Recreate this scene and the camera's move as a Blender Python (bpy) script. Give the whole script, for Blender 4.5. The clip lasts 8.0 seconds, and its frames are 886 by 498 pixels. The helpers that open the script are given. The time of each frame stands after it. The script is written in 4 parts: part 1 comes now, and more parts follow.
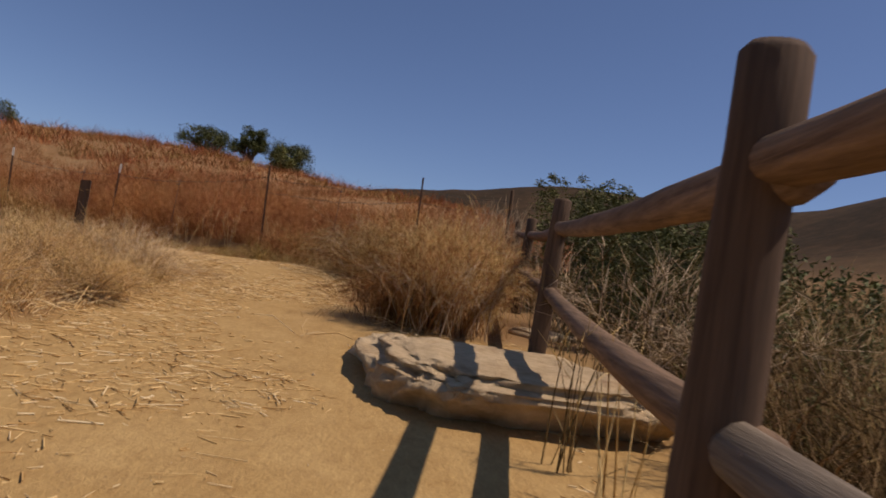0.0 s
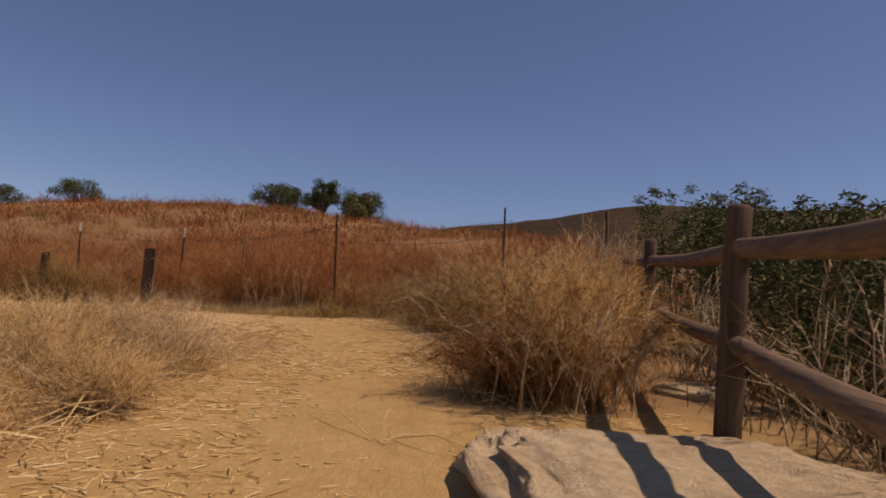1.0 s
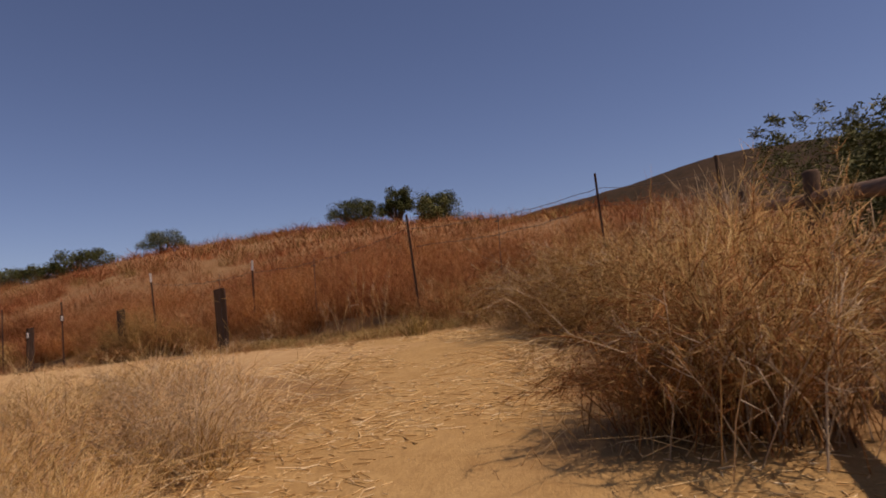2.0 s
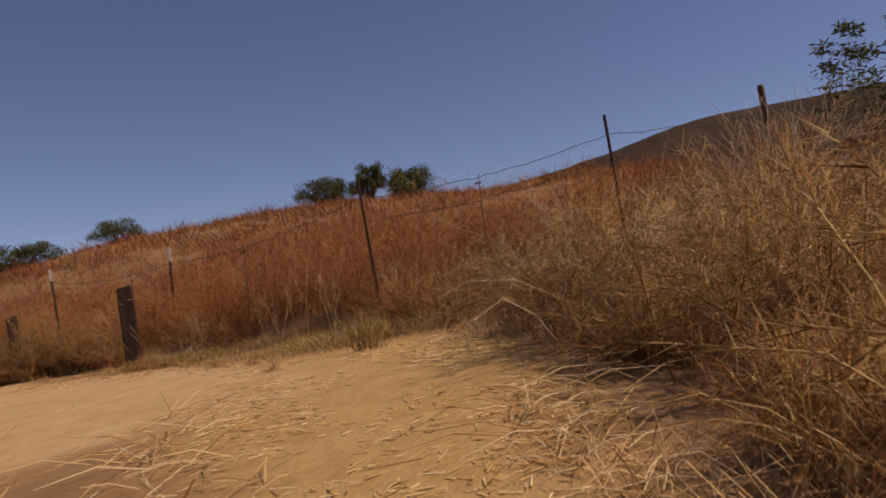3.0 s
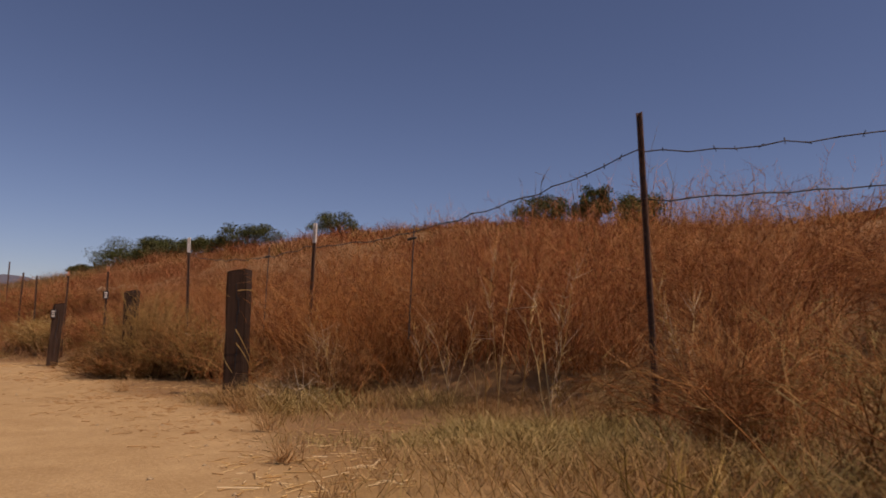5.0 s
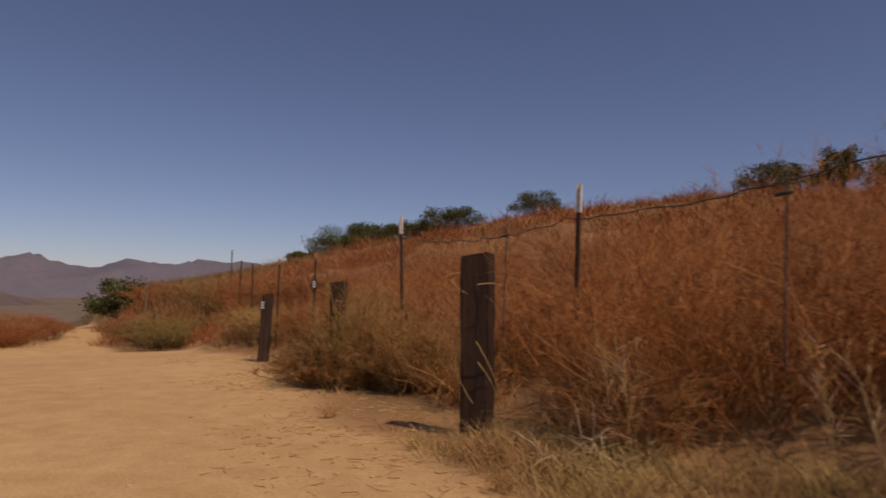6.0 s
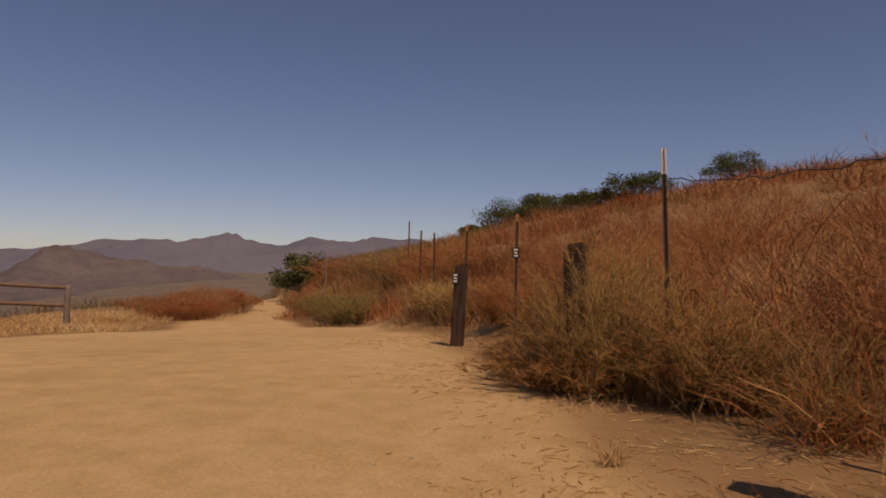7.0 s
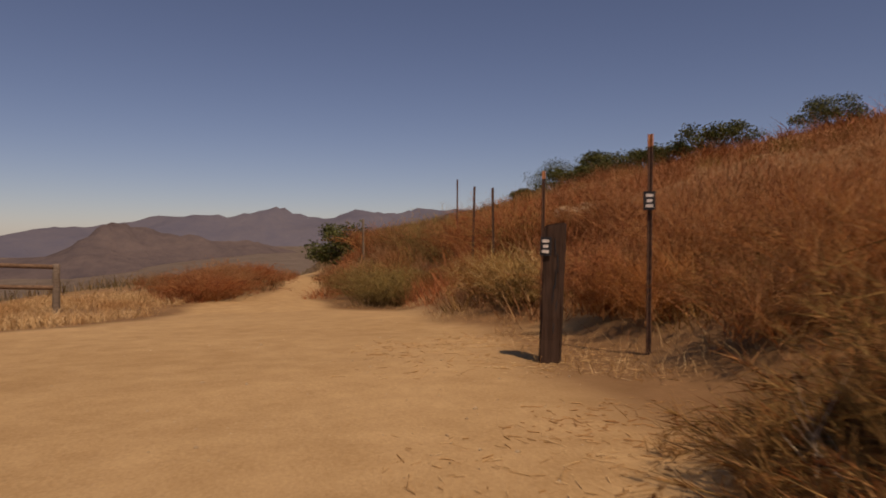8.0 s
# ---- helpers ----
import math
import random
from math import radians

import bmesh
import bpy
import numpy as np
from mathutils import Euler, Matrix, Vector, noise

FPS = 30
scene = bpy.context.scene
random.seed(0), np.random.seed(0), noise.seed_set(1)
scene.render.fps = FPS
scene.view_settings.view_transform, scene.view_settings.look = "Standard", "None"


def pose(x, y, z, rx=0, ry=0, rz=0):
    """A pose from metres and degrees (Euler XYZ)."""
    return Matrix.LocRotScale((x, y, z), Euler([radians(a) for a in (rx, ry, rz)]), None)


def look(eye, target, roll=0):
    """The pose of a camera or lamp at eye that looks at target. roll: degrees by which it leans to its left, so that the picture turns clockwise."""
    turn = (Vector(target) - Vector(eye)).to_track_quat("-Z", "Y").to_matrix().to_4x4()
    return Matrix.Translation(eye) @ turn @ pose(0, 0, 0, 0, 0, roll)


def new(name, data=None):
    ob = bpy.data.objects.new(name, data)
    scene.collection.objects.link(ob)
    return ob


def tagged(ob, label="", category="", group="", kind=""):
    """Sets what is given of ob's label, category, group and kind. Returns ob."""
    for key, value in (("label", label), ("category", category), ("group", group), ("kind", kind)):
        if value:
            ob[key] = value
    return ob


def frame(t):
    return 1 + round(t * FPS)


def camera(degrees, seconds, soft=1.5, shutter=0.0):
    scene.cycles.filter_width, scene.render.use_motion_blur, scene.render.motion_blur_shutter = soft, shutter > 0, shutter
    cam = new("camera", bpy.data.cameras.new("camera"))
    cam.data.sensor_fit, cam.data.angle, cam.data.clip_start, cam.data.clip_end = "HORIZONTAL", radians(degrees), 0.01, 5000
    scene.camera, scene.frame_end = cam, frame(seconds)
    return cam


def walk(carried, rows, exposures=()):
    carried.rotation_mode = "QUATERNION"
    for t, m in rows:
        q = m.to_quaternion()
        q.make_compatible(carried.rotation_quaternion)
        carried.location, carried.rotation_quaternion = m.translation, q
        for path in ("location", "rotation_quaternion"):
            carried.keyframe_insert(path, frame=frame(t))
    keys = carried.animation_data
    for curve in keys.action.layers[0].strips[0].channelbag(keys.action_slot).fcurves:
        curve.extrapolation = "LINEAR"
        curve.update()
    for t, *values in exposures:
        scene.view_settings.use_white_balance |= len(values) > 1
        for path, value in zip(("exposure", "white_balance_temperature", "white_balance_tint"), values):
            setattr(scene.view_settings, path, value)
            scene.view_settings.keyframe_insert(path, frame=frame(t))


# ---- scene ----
cam = camera(66.0, 8.0, soft=1.75, shutter=0.15)


def aim(x, y, z, yaw, pitch, roll):
    """A camera at a place, turned by yaw and pitch, rolled about its line of sight."""
    a, b = radians(yaw), radians(pitch)
    ahead = (-math.sin(a) * math.cos(b), math.cos(a) * math.cos(b), math.sin(b))
    return look((x, y, z), (x + ahead[0], y + ahead[1], z + ahead[2]), roll)


# seconds, place in metres, yaw, pitch and roll in degrees
PATH = [
    (0, 0.517, 0.109, 0.955, 0.19, 3.02, 9.39),
    (0.5, 0.421, 0.816, 1.010, 4.64, 4.06, 5.05),
    (1, 0.289, 1.389, 1.067, 6.93, 5.27, 4.24),
    (1.5, 0.165, 2.019, 1.139, 11.03, 4.54, 1.28),
    (2, 0.045, 2.681, 1.167, 13.92, 4.81, -5.25),
    (2.2, 0.025, 3.041, 1.187, 14.62, 4.41, -8.85),
    (2.75, -0.360, 4.330, 1.260, 12.90, 2.90, -8.60),
    (3.3, -0.420, 5.614, 1.334, 11.86, 2.72, -6.00),
    (3.5, -0.575, 6.051, 1.353, 12.54, 3.78, -3.63),
    (4, -0.937, 6.792, 1.406, 17.46, 5.42, 0.11),
    (4.2, -1.196, 7.134, 1.374, 21.08, 5.70, 0.39),
    (5.3, -2.087, 8.605, 1.466, 33.17, 5.28, 0.87),
    (5.5, -2.334, 8.804, 1.528, 36.37, 4.18, -0.12),
    (6, -3.408, 9.473, 1.529, 45.95, 4.00, 1.44),
    (6.5, -4.196, 9.711, 1.504, 57.20, 3.05, -0.23),
    (7, -5.198, 10.183, 1.462, 59.70, 1.62, 1.45),
    (7.5, -6.306, 10.787, 1.481, 60.29, 0.99, 0.06),
    (8, -7.974, 11.546, 1.408, 63.49, -0.94, 0.34),
]
walk(cam, [(t, aim(x, y, z, yaw, pitch, roll)) for t, x, y, z, yaw, pitch, roll in PATH], [(0.0, 0.10, 6950, 22.0), (1.0, 0.05, 7500, 28.0), (2.0, 0.0, 7600, 32.0), (3.5, -0.03, 7650, 31.0), (5.5, -0.18, 7650, 32.5), (6.5, -0.20, 8150, 32.0), (8.0, -0.28, 8500, 32.0)])

# ---- light ----
SUN_EL, SUN_AZ = 57.0, 92.0          # degrees up; degrees clockwise from +y
world = bpy.data.worlds.new("sky")
scene.world = world
world.use_nodes = True
wn = world.node_tree.nodes
sky = wn.new("ShaderNodeTexSky")
sky.sky_type = "NISHITA"
sky.sun_disc = False
sky.sun_elevation, sky.sun_rotation = radians(SUN_EL), radians(SUN_AZ)
sky.altitude, sky.air_density, sky.dust_density, sky.ozone_density = 300, 0.8, 0.3, 6.5
wn["Background"].inputs["Strength"].default_value = 0.080
world.node_tree.links.new(sky.outputs["Color"], wn["Background"].inputs["Color"])
sun_data = bpy.data.lights.new("sun", "SUN")
sun_data.energy, sun_data.angle, sun_data.color = 3.1, radians(0.6), (1.0, 0.93, 0.82)
sun_dir = Vector((math.sin(radians(SUN_AZ)) * math.cos(radians(SUN_EL)), math.cos(radians(SUN_AZ)) * math.cos(radians(SUN_EL)), math.sin(radians(SUN_EL))))
sun = new("sun", sun_data)
sun.matrix_world = look(tuple(sun_dir * 60), (0, 0, 0))


# ---- materials ----
class Nodes:
    """A small helper that wires one node material."""

    def __init__(self, name, rough=0.9, spec=0.2):
        self.mat = bpy.data.materials.new(name)
        self.mat.use_nodes = True
        self.tree = self.mat.node_tree
        self.shader = self.tree.nodes["Principled BSDF"]
        self.shader.inputs["Roughness"].default_value = rough
        self.shader.inputs["Specular IOR Level"].default_value = spec
        self.coords = self.tree.nodes.new("ShaderNodeTexCoord").outputs["Object"]

    def node(self, kind, **sets):
        n = self.tree.nodes.new(kind)
        for k, v in sets.items():
            n.inputs[k].default_value = v
        return n

    def link(self, a, b):
        self.tree.links.new(a, b)

    def noise(self, scale, detail=4.0, rough=0.6, stretch=None, distort=0.0):
        n = self.node("ShaderNodeTexNoise", Scale=scale, Detail=detail, Roughness=rough, Distortion=distort)
        src = self.coords
        if stretch:
            m = self.node("ShaderNodeMapping", Scale=stretch)
            self.link(src, m.inputs["Vector"])
            src = m.outputs["Vector"]
        self.link(src, n.inputs["Vector"])
        return n.outputs["Fac"]

    def ramp(self, fac, stops):
        n = self.tree.nodes.new("ShaderNodeValToRGB")
        e = n.color_ramp.elements
        while len(e) < len(stops):
            e.new(0.5)
        for el, (p, c) in zip(e, stops):
            el.position, el.color = p, (*c, 1)
        self.link(fac, n.inputs["Fac"])
        return n.outputs["Color"]

    def mix(self, fac, a, b, mode="MIX"):
        n = self.tree.nodes.new("ShaderNodeMix")
        n.data_type, n.blend_type = "RGBA", mode
        for k, v in ((0, fac), (6, a), (7, b)):
            if isinstance(v, (int, float)):
                n.inputs[k].default_value = v
            elif isinstance(v, tuple):
                n.inputs[k].default_value = (*v, 1)
            else:
                self.link(v, n.inputs[k])
        return n.outputs[2]

    def attr(self, name):
        n = self.tree.nodes.new("ShaderNodeAttribute")
        n.attribute_name = name
        return n.outputs["Fac"]

    def island(self):
        return self.tree.nodes.new("ShaderNodeNewGeometry").outputs["Random Per Island"]

    def random(self):
        return self.tree.nodes.new("ShaderNodeObjectInfo").outputs["Random"]

    def color(self, c):
        if isinstance(c, tuple):
            self.shader.inputs["Base Color"].default_value = (*c, 1)
        else:
            self.link(c, self.shader.inputs["Base Color"])
        return self

    def bump(self, height, strength=0.5, distance=0.02):
        b = self.node("ShaderNodeBump", Strength=strength, Distance=distance)
        self.link(height, b.inputs["Height"])
        self.link(b.outputs["Normal"], self.shader.inputs["Normal"])
        return self


def mat_wood(name, dark, light, grain=60.0, rough=0.85, along=(1, 1, 0.04)):
    n = Nodes(name, rough)
    fine = n.noise(grain, 6, 0.7, along)
    broad = n.noise(4.0, 3, 0.5, tuple(max(a, 0.3) for a in along))
    base = n.ramp(fine, [(0.3, dark), (0.7, light)])
    n.color(n.mix(n.ramp(broad, [(0.35, (0.0, 0.0, 0.0)), (0.75, (0.6, 0.6, 0.6))]), base, tuple(0.5 * (a + b) * 0.6 for a, b in zip(dark, light))))
    return n.bump(fine, 0.6, 0.006).mat


def mat_blades(name, stops, noise_scale=0.35, tints=None, rough=0.8):
    """Stems and blades: each island its own hue, drifting in broad patches."""
    n = Nodes(name, rough, 0.15)
    base = n.ramp(n.island(), stops)
    if tints:
        patch = n.noise(noise_scale, 3, 0.6)
        base = n.mix(n.ramp(patch, [(0.40, (0, 0, 0)), (0.62, (1, 1, 1))]), base, n.ramp(n.island(), tints))
    return n.color(base).mat


def mat_ground():
    n = Nodes("earth", 0.95, 0.1)
    broad, mid, fine = n.noise(0.5, 4, 0.6), n.noise(4.0, 5, 0.65), n.noise(60.0, 4, 0.7)
    road = n.mix(0.5, n.ramp(broad, [(0.32, (0.43, 0.258, 0.100)), (0.68, (0.62, 0.405, 0.182))]), n.ramp(mid, [(0.35, (0.39, 0.228, 0.086)), (0.68, (0.66, 0.440, 0.205))]))
    road = n.mix(0.35, road, n.ramp(fine, [(0.3, (0.30, 0.185, 0.08)), (0.7, (0.70, 0.50, 0.26))]))
    straw = n.mix(0.5, n.ramp(n.noise(30.0, 5, 0.75, (1.0, 0.35, 1.0), 1.5), [(0.3, (0.30, 0.165, 0.052)), (0.7, (0.62, 0.410, 0.150))]), n.ramp(mid, [(0.3, (0.34, 0.20, 0.08)), (0.7, (0.50, 0.335, 0.15))]))
    wild = n.ramp(n.noise(0.16, 5, 0.65), [(0.3, (0.25, 0.145, 0.062)), (0.5, (0.31, 0.170, 0.070)), (0.7, (0.40, 0.265, 0.12))])
    wild = n.mix(0.45, wild, n.ramp(n.noise(1.6, 6, 0.75), [(0.32, (0.10, 0.06, 0.03)), (0.7, (0.36, 0.22, 0.11))]))
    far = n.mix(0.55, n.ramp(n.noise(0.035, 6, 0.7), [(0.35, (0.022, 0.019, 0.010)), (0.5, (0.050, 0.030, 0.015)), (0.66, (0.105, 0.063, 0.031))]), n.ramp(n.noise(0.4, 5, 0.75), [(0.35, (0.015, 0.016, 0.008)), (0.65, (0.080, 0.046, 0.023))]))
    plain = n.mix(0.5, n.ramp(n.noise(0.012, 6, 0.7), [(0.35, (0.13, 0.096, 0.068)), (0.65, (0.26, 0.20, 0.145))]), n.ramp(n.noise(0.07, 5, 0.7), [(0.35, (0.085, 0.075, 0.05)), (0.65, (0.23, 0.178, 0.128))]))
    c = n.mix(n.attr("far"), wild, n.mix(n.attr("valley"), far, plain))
    c = n.mix(n.attr("straw"), c, straw)
    c = n.mix(n.attr("road"), c, road)
    n.color(c)
    h = n.mix(0.7, n.noise(9.0, 6, 0.75), fine)
    return n.bump(h, 0.6, 0.025).mat


def mat_stone():
    n = Nodes("sandstone", 0.95, 0.1)
    big, mid, fine = n.noise(2.2, 5, 0.6), n.noise(14.0, 6, 0.7), n.noise(90.0, 4, 0.7)
    c = n.mix(0.5, n.ramp(big, [(0.3, (0.50, 0.34, 0.18)), (0.7, (0.74, 0.57, 0.34))]), n.ramp(mid, [(0.3, (0.36, 0.24, 0.13)), (0.7, (0.74, 0.58, 0.36))]))
    n.color(n.mix(n.ramp(n.noise(5.0, 5, 0.7), [(0.55, (0, 0, 0)), (0.75, (0.7, 0.7, 0.7))]), c, (0.27, 0.13, 0.06)))
    return n.bump(n.mix(0.5, mid, fine), 1.0, 0.03).mat


def mat_metal(name, dark, light, rough=0.6, metal=0.5):
    n = Nodes(name, rough, 0.4)
    n.shader.inputs["Metallic"].default_value = metal
    n.color(n.ramp(n.noise(40.0, 5, 0.7), [(0.35, dark), (0.65, light)]))
    return n.bump(n.noise(150.0, 3), 0.3, 0.002).mat


def mat_leaf(name, dark, light, rough=0.65):
    n = Nodes(name, rough, 0.18)
    return n.color(n.ramp(n.island(), [(0.0, dark), (1.0, light)])).mat


def mat_range(name, low, high, scale):
    n = Nodes(name, 1.0, 0.0)
    a = n.noise(scale, 7, 0.65)
    b = n.noise(scale * 6, 5, 0.7)
    c = n.mix(0.4, n.ramp(a, [(0.35, low), (0.65, high)]), n.ramp(b, [(0.35, low), (0.65, high)]))
    return n.color(c).bump(b, 0.6, 20.0).mat


M_GROUND = mat_ground()
M_RAIL = mat_wood("weathered_log", (0.056, 0.034, 0.021), (0.175, 0.108, 0.064))
M_LYING = mat_wood("weathered_rail", (0.075, 0.044, 0.026), (0.33, 0.210, 0.125), 55.0, 0.85, (1, 0.035, 1))
M_GREY_LOG = mat_wood("grey_log", (0.10, 0.072, 0.05), (0.34, 0.27, 0.19), 55.0, 0.85, (1, 0.035, 1))
M_TIMBER = mat_wood("dark_timber", (0.030, 0.016, 0.010), (0.095, 0.056, 0.036), 40.0)
M_STONE = mat_stone()
M_RUST = mat_metal("rusty_steel", (0.060, 0.036, 0.026), (0.17, 0.090, 0.052), 0.8, 0.15)
M_WIRE = mat_metal("dull_wire", (0.05, 0.045, 0.042), (0.14, 0.12, 0.10), 0.6, 0.6)
M_CAP = mat_metal("white_paint", (0.55, 0.50, 0.42), (0.80, 0.76, 0.68), 0.6, 0.0)
M_ORANGE_CAP = mat_metal("faded_orange_paint", (0.40, 0.15, 0.06), (0.62, 0.30, 0.14), 0.6, 0.0)
M_BLACK = mat_metal("black_plastic", (0.012, 0.012, 0.012), (0.03, 0.03, 0.03), 0.5, 0.0)
M_TAN = mat_blades("tan_grass", [(0.0, (0.42, 0.25, 0.10)), (0.5, (0.60, 0.40, 0.18)), (1.0, (0.74, 0.54, 0.28))], 0.8, [(0.0, (0.34, 0.165, 0.06)), (1.0, (0.58, 0.34, 0.14))])
M_STRAW = mat_blades("straw", [(0.0, (0.46, 0.27, 0.10)), (0.6, (0.74, 0.51, 0.22)), (1.0, (0.85, 0.68, 0.40))])
M_RED = mat_blades("red_brown_brush", [(0.0, (0.17, 0.046, 0.018)), (0.6, (0.37, 0.110, 0.036)), (1.0, (0.51, 0.195, 0.070))], 0.3, [(0.0, (0.19, 0.082, 0.034)), (0.7, (0.37, 0.195, 0.085)), (1.0, (0.50, 0.32, 0.15))])
M_SLOPE = mat_blades("olive_brush", [(0.0, (0.055, 0.050, 0.020)), (0.6, (0.13, 0.105, 0.045)), (1.0, (0.30, 0.21, 0.10))], 0.35, [(0.0, (0.16, 0.085, 0.035)), (1.0, (0.38, 0.25, 0.12))])
M_GOLD = mat_blades("golden_twigs", [(0.0, (0.27, 0.140, 0.038)), (0.55, (0.54, 0.345, 0.115)), (1.0, (0.74, 0.55, 0.25))])
M_BROWN = mat_blades("orange_brown_twigs", [(0.0, (0.105, 0.036, 0.014)), (0.55, (0.36, 0.122, 0.033)), (1.0, (0.56, 0.30, 0.12))])
M_OLIVE_BRUSH = mat_blades("olive_gold_brush", [(0.0, (0.11, 0.068, 0.018)), (0.6, (0.29, 0.185, 0.048)), (1.0, (0.46, 0.315, 0.105))], 0.5, [(0.0, (0.20, 0.10, 0.034)), (1.0, (0.42, 0.24, 0.09))])
M_GREEN_BRUSH = mat_blades("grey_green_brush", [(0.0, (0.14, 0.105, 0.030)), (0.6, (0.28, 0.225, 0.070)), (1.0, (0.43, 0.35, 0.14))])
M_TANGLE = mat_blades("dark_tangle", [(0.0, (0.085, 0.036, 0.014)), (0.55, (0.28, 0.120, 0.036)), (1.0, (0.52, 0.31, 0.115))])
M_VERGE = mat_blades("verge_grass", [(0.0, (0.20, 0.150, 0.048)), (0.6, (0.37, 0.275, 0.095)), (1.0, (0.55, 0.42, 0.18))], 1.2, [(0.0, (0.24, 0.125, 0.045)), (1.0, (0.46, 0.27, 0.11))])
M_ORANGE = mat_blades("orange_brush", [(0.0, (0.22, 0.070, 0.018)), (0.6, (0.43, 0.165, 0.042)), (1.0, (0.58, 0.28, 0.085))])
M_PALE = mat_blades("bleached_twigs", [(0.0, (0.30, 0.20, 0.11)), (1.0, (0.66, 0.52, 0.34))])
M_OLIVE = mat_blades("olive_twigs", [(0.0, (0.055, 0.034, 0.011)), (0.6, (0.15, 0.092, 0.030)), (1.0, (0.29, 0.190, 0.072))])
M_BARK = mat_wood("bark", (0.05, 0.038, 0.028), (0.17, 0.13, 0.095), 30.0)
M_LEAF = mat_leaf("dark_leaf", (0.036, 0.044, 0.012), (0.125, 0.135, 0.036))
M_WILLOW = mat_leaf("willow_leaf", (0.055, 0.060, 0.016), (0.190, 0.190, 0.062))
M_SUN_LEAF = mat_leaf("olive_leaf", (0.07, 0.085, 0.022), (0.20, 0.19, 0.06))
# distance haze is mixed into this base colour as a blue-grey tint
M_RANGE_HAZED = mat_range("hazed_mountain", (0.118, 0.120, 0.150), (0.165, 0.155, 0.166), 0.0022)
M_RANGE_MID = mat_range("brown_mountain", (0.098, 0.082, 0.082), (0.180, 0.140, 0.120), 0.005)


# ---- building tools ----
rng = np.random.default_rng(7)


def arrays_mesh(name, verts, quads=None, tris=None, smooth=False):
    """A mesh straight from arrays of corners and faces."""
    me = bpy.data.meshes.new(name)
    verts = np.asarray(verts, dtype=np.float32).reshape(-1, 3)
    quads = np.zeros((0, 4), np.int32) if quads is None else np.asarray(quads, np.int32).reshape(-1, 4)
    tris = np.zeros((0, 3), np.int32) if tris is None else np.asarray(tris, np.int32).reshape(-1, 3)
    me.vertices.add(len(verts))
    me.vertices.foreach_set("co", verts.ravel())
    loops = np.concatenate([quads.ravel(), tris.ravel()])
    me.loops.add(len(loops))
    me.loops.foreach_set("vertex_index", loops)
    starts = np.concatenate([np.arange(len(quads)) * 4, len(quads) * 4 + np.arange(len(tris)) * 3]).astype(np.int32)
    me.polygons.add(len(starts))
    me.polygons.foreach_set("loop_start", starts)
    if smooth:
        me.polygons.foreach_set("use_smooth", np.ones(len(starts), dtype=bool))
    me.update(calc_edges=True)
    me.validate()
    return me


def mesh_ob(name, me, material, parent=None, label=""):
    if material:
        me.materials.append(material)
    ob = new(name, me)
    if parent:
        ob.parent = parent
        if parent.parent is None:      # the parts are given in the world's metres
            ob.matrix_parent_inverse = parent.matrix_basis.inverted()
    if label:
        ob["label"] = label
    return ob


def part(name, bm, material, parent, label="", smooth=False):
    """Links a bmesh as one mesh object under a thing or a part."""
    me = bpy.data.meshes.new(name)
    for f in bm.faces:
        f.smooth = smooth
    bm.to_mesh(me)
    bm.free()
    return mesh_ob(name, me, material, parent, label)


def thing(name, place, label, category, group="", kind="", rz=0.0):
    ob = new(name)
    ob.empty_display_size = 0.2
    ob.matrix_world = pose(*place, 0, 0, rz)
    return tagged(ob, label, category, group, kind)


def smoothstep(a, b, v):
    t = np.clip((v - a) / (b - a), 0, 1)
    return t * t * (3 - 2 * t)


def waves(x, y, scale, seed, octaves=3):
    """Smooth noise of about -1 to 1 over arrays, made of turned sines."""
    r = np.random.default_rng(seed)
    out, amp = np.zeros(np.broadcast(x, y).shape), 1.0
    for k in range(octaves):
        for _ in range(3):
            a, ph = r.uniform(0, 6.283, 2)
            f = scale * 2.0 ** k * r.uniform(0.7, 1.4)
            out = out + amp / 3 * np.sin(f * (x * math.cos(a) + y * math.sin(a)) + ph)
        amp *= 0.55
    return out


def tubes(paths, radii, sides=3):
    """Many tapered stems at once: paths (n, k, 3), radii (n, k)."""
    n, k, _ = paths.shape
    tan = np.gradient(paths, axis=1)
    tan /= np.linalg.norm(tan, axis=2, keepdims=True) + 1e-9
    ref = np.where(np.abs(tan[..., 2:3]) > 0.9, np.array([1.0, 0, 0]), np.array([0, 0, 1.0]))
    a = np.cross(tan, ref)
    a /= np.linalg.norm(a, axis=2, keepdims=True) + 1e-9
    b = np.cross(tan, a)
    ang = np.arange(sides) * 2 * math.pi / sides
    ring = paths[:, :, None] + radii[:, :, None, None] * (a[:, :, None] * np.cos(ang)[:, None] + b[:, :, None] * np.sin(ang)[:, None])
    idx = np.arange(n * k * sides).reshape(n, k, sides)
    nxt = np.roll(idx, -1, axis=2)
    quads = np.stack([idx[:, :-1], nxt[:, :-1], nxt[:, 1:], idx[:, 1:]], axis=-1)
    return ring.reshape(-1, 3), quads.reshape(-1, 4)


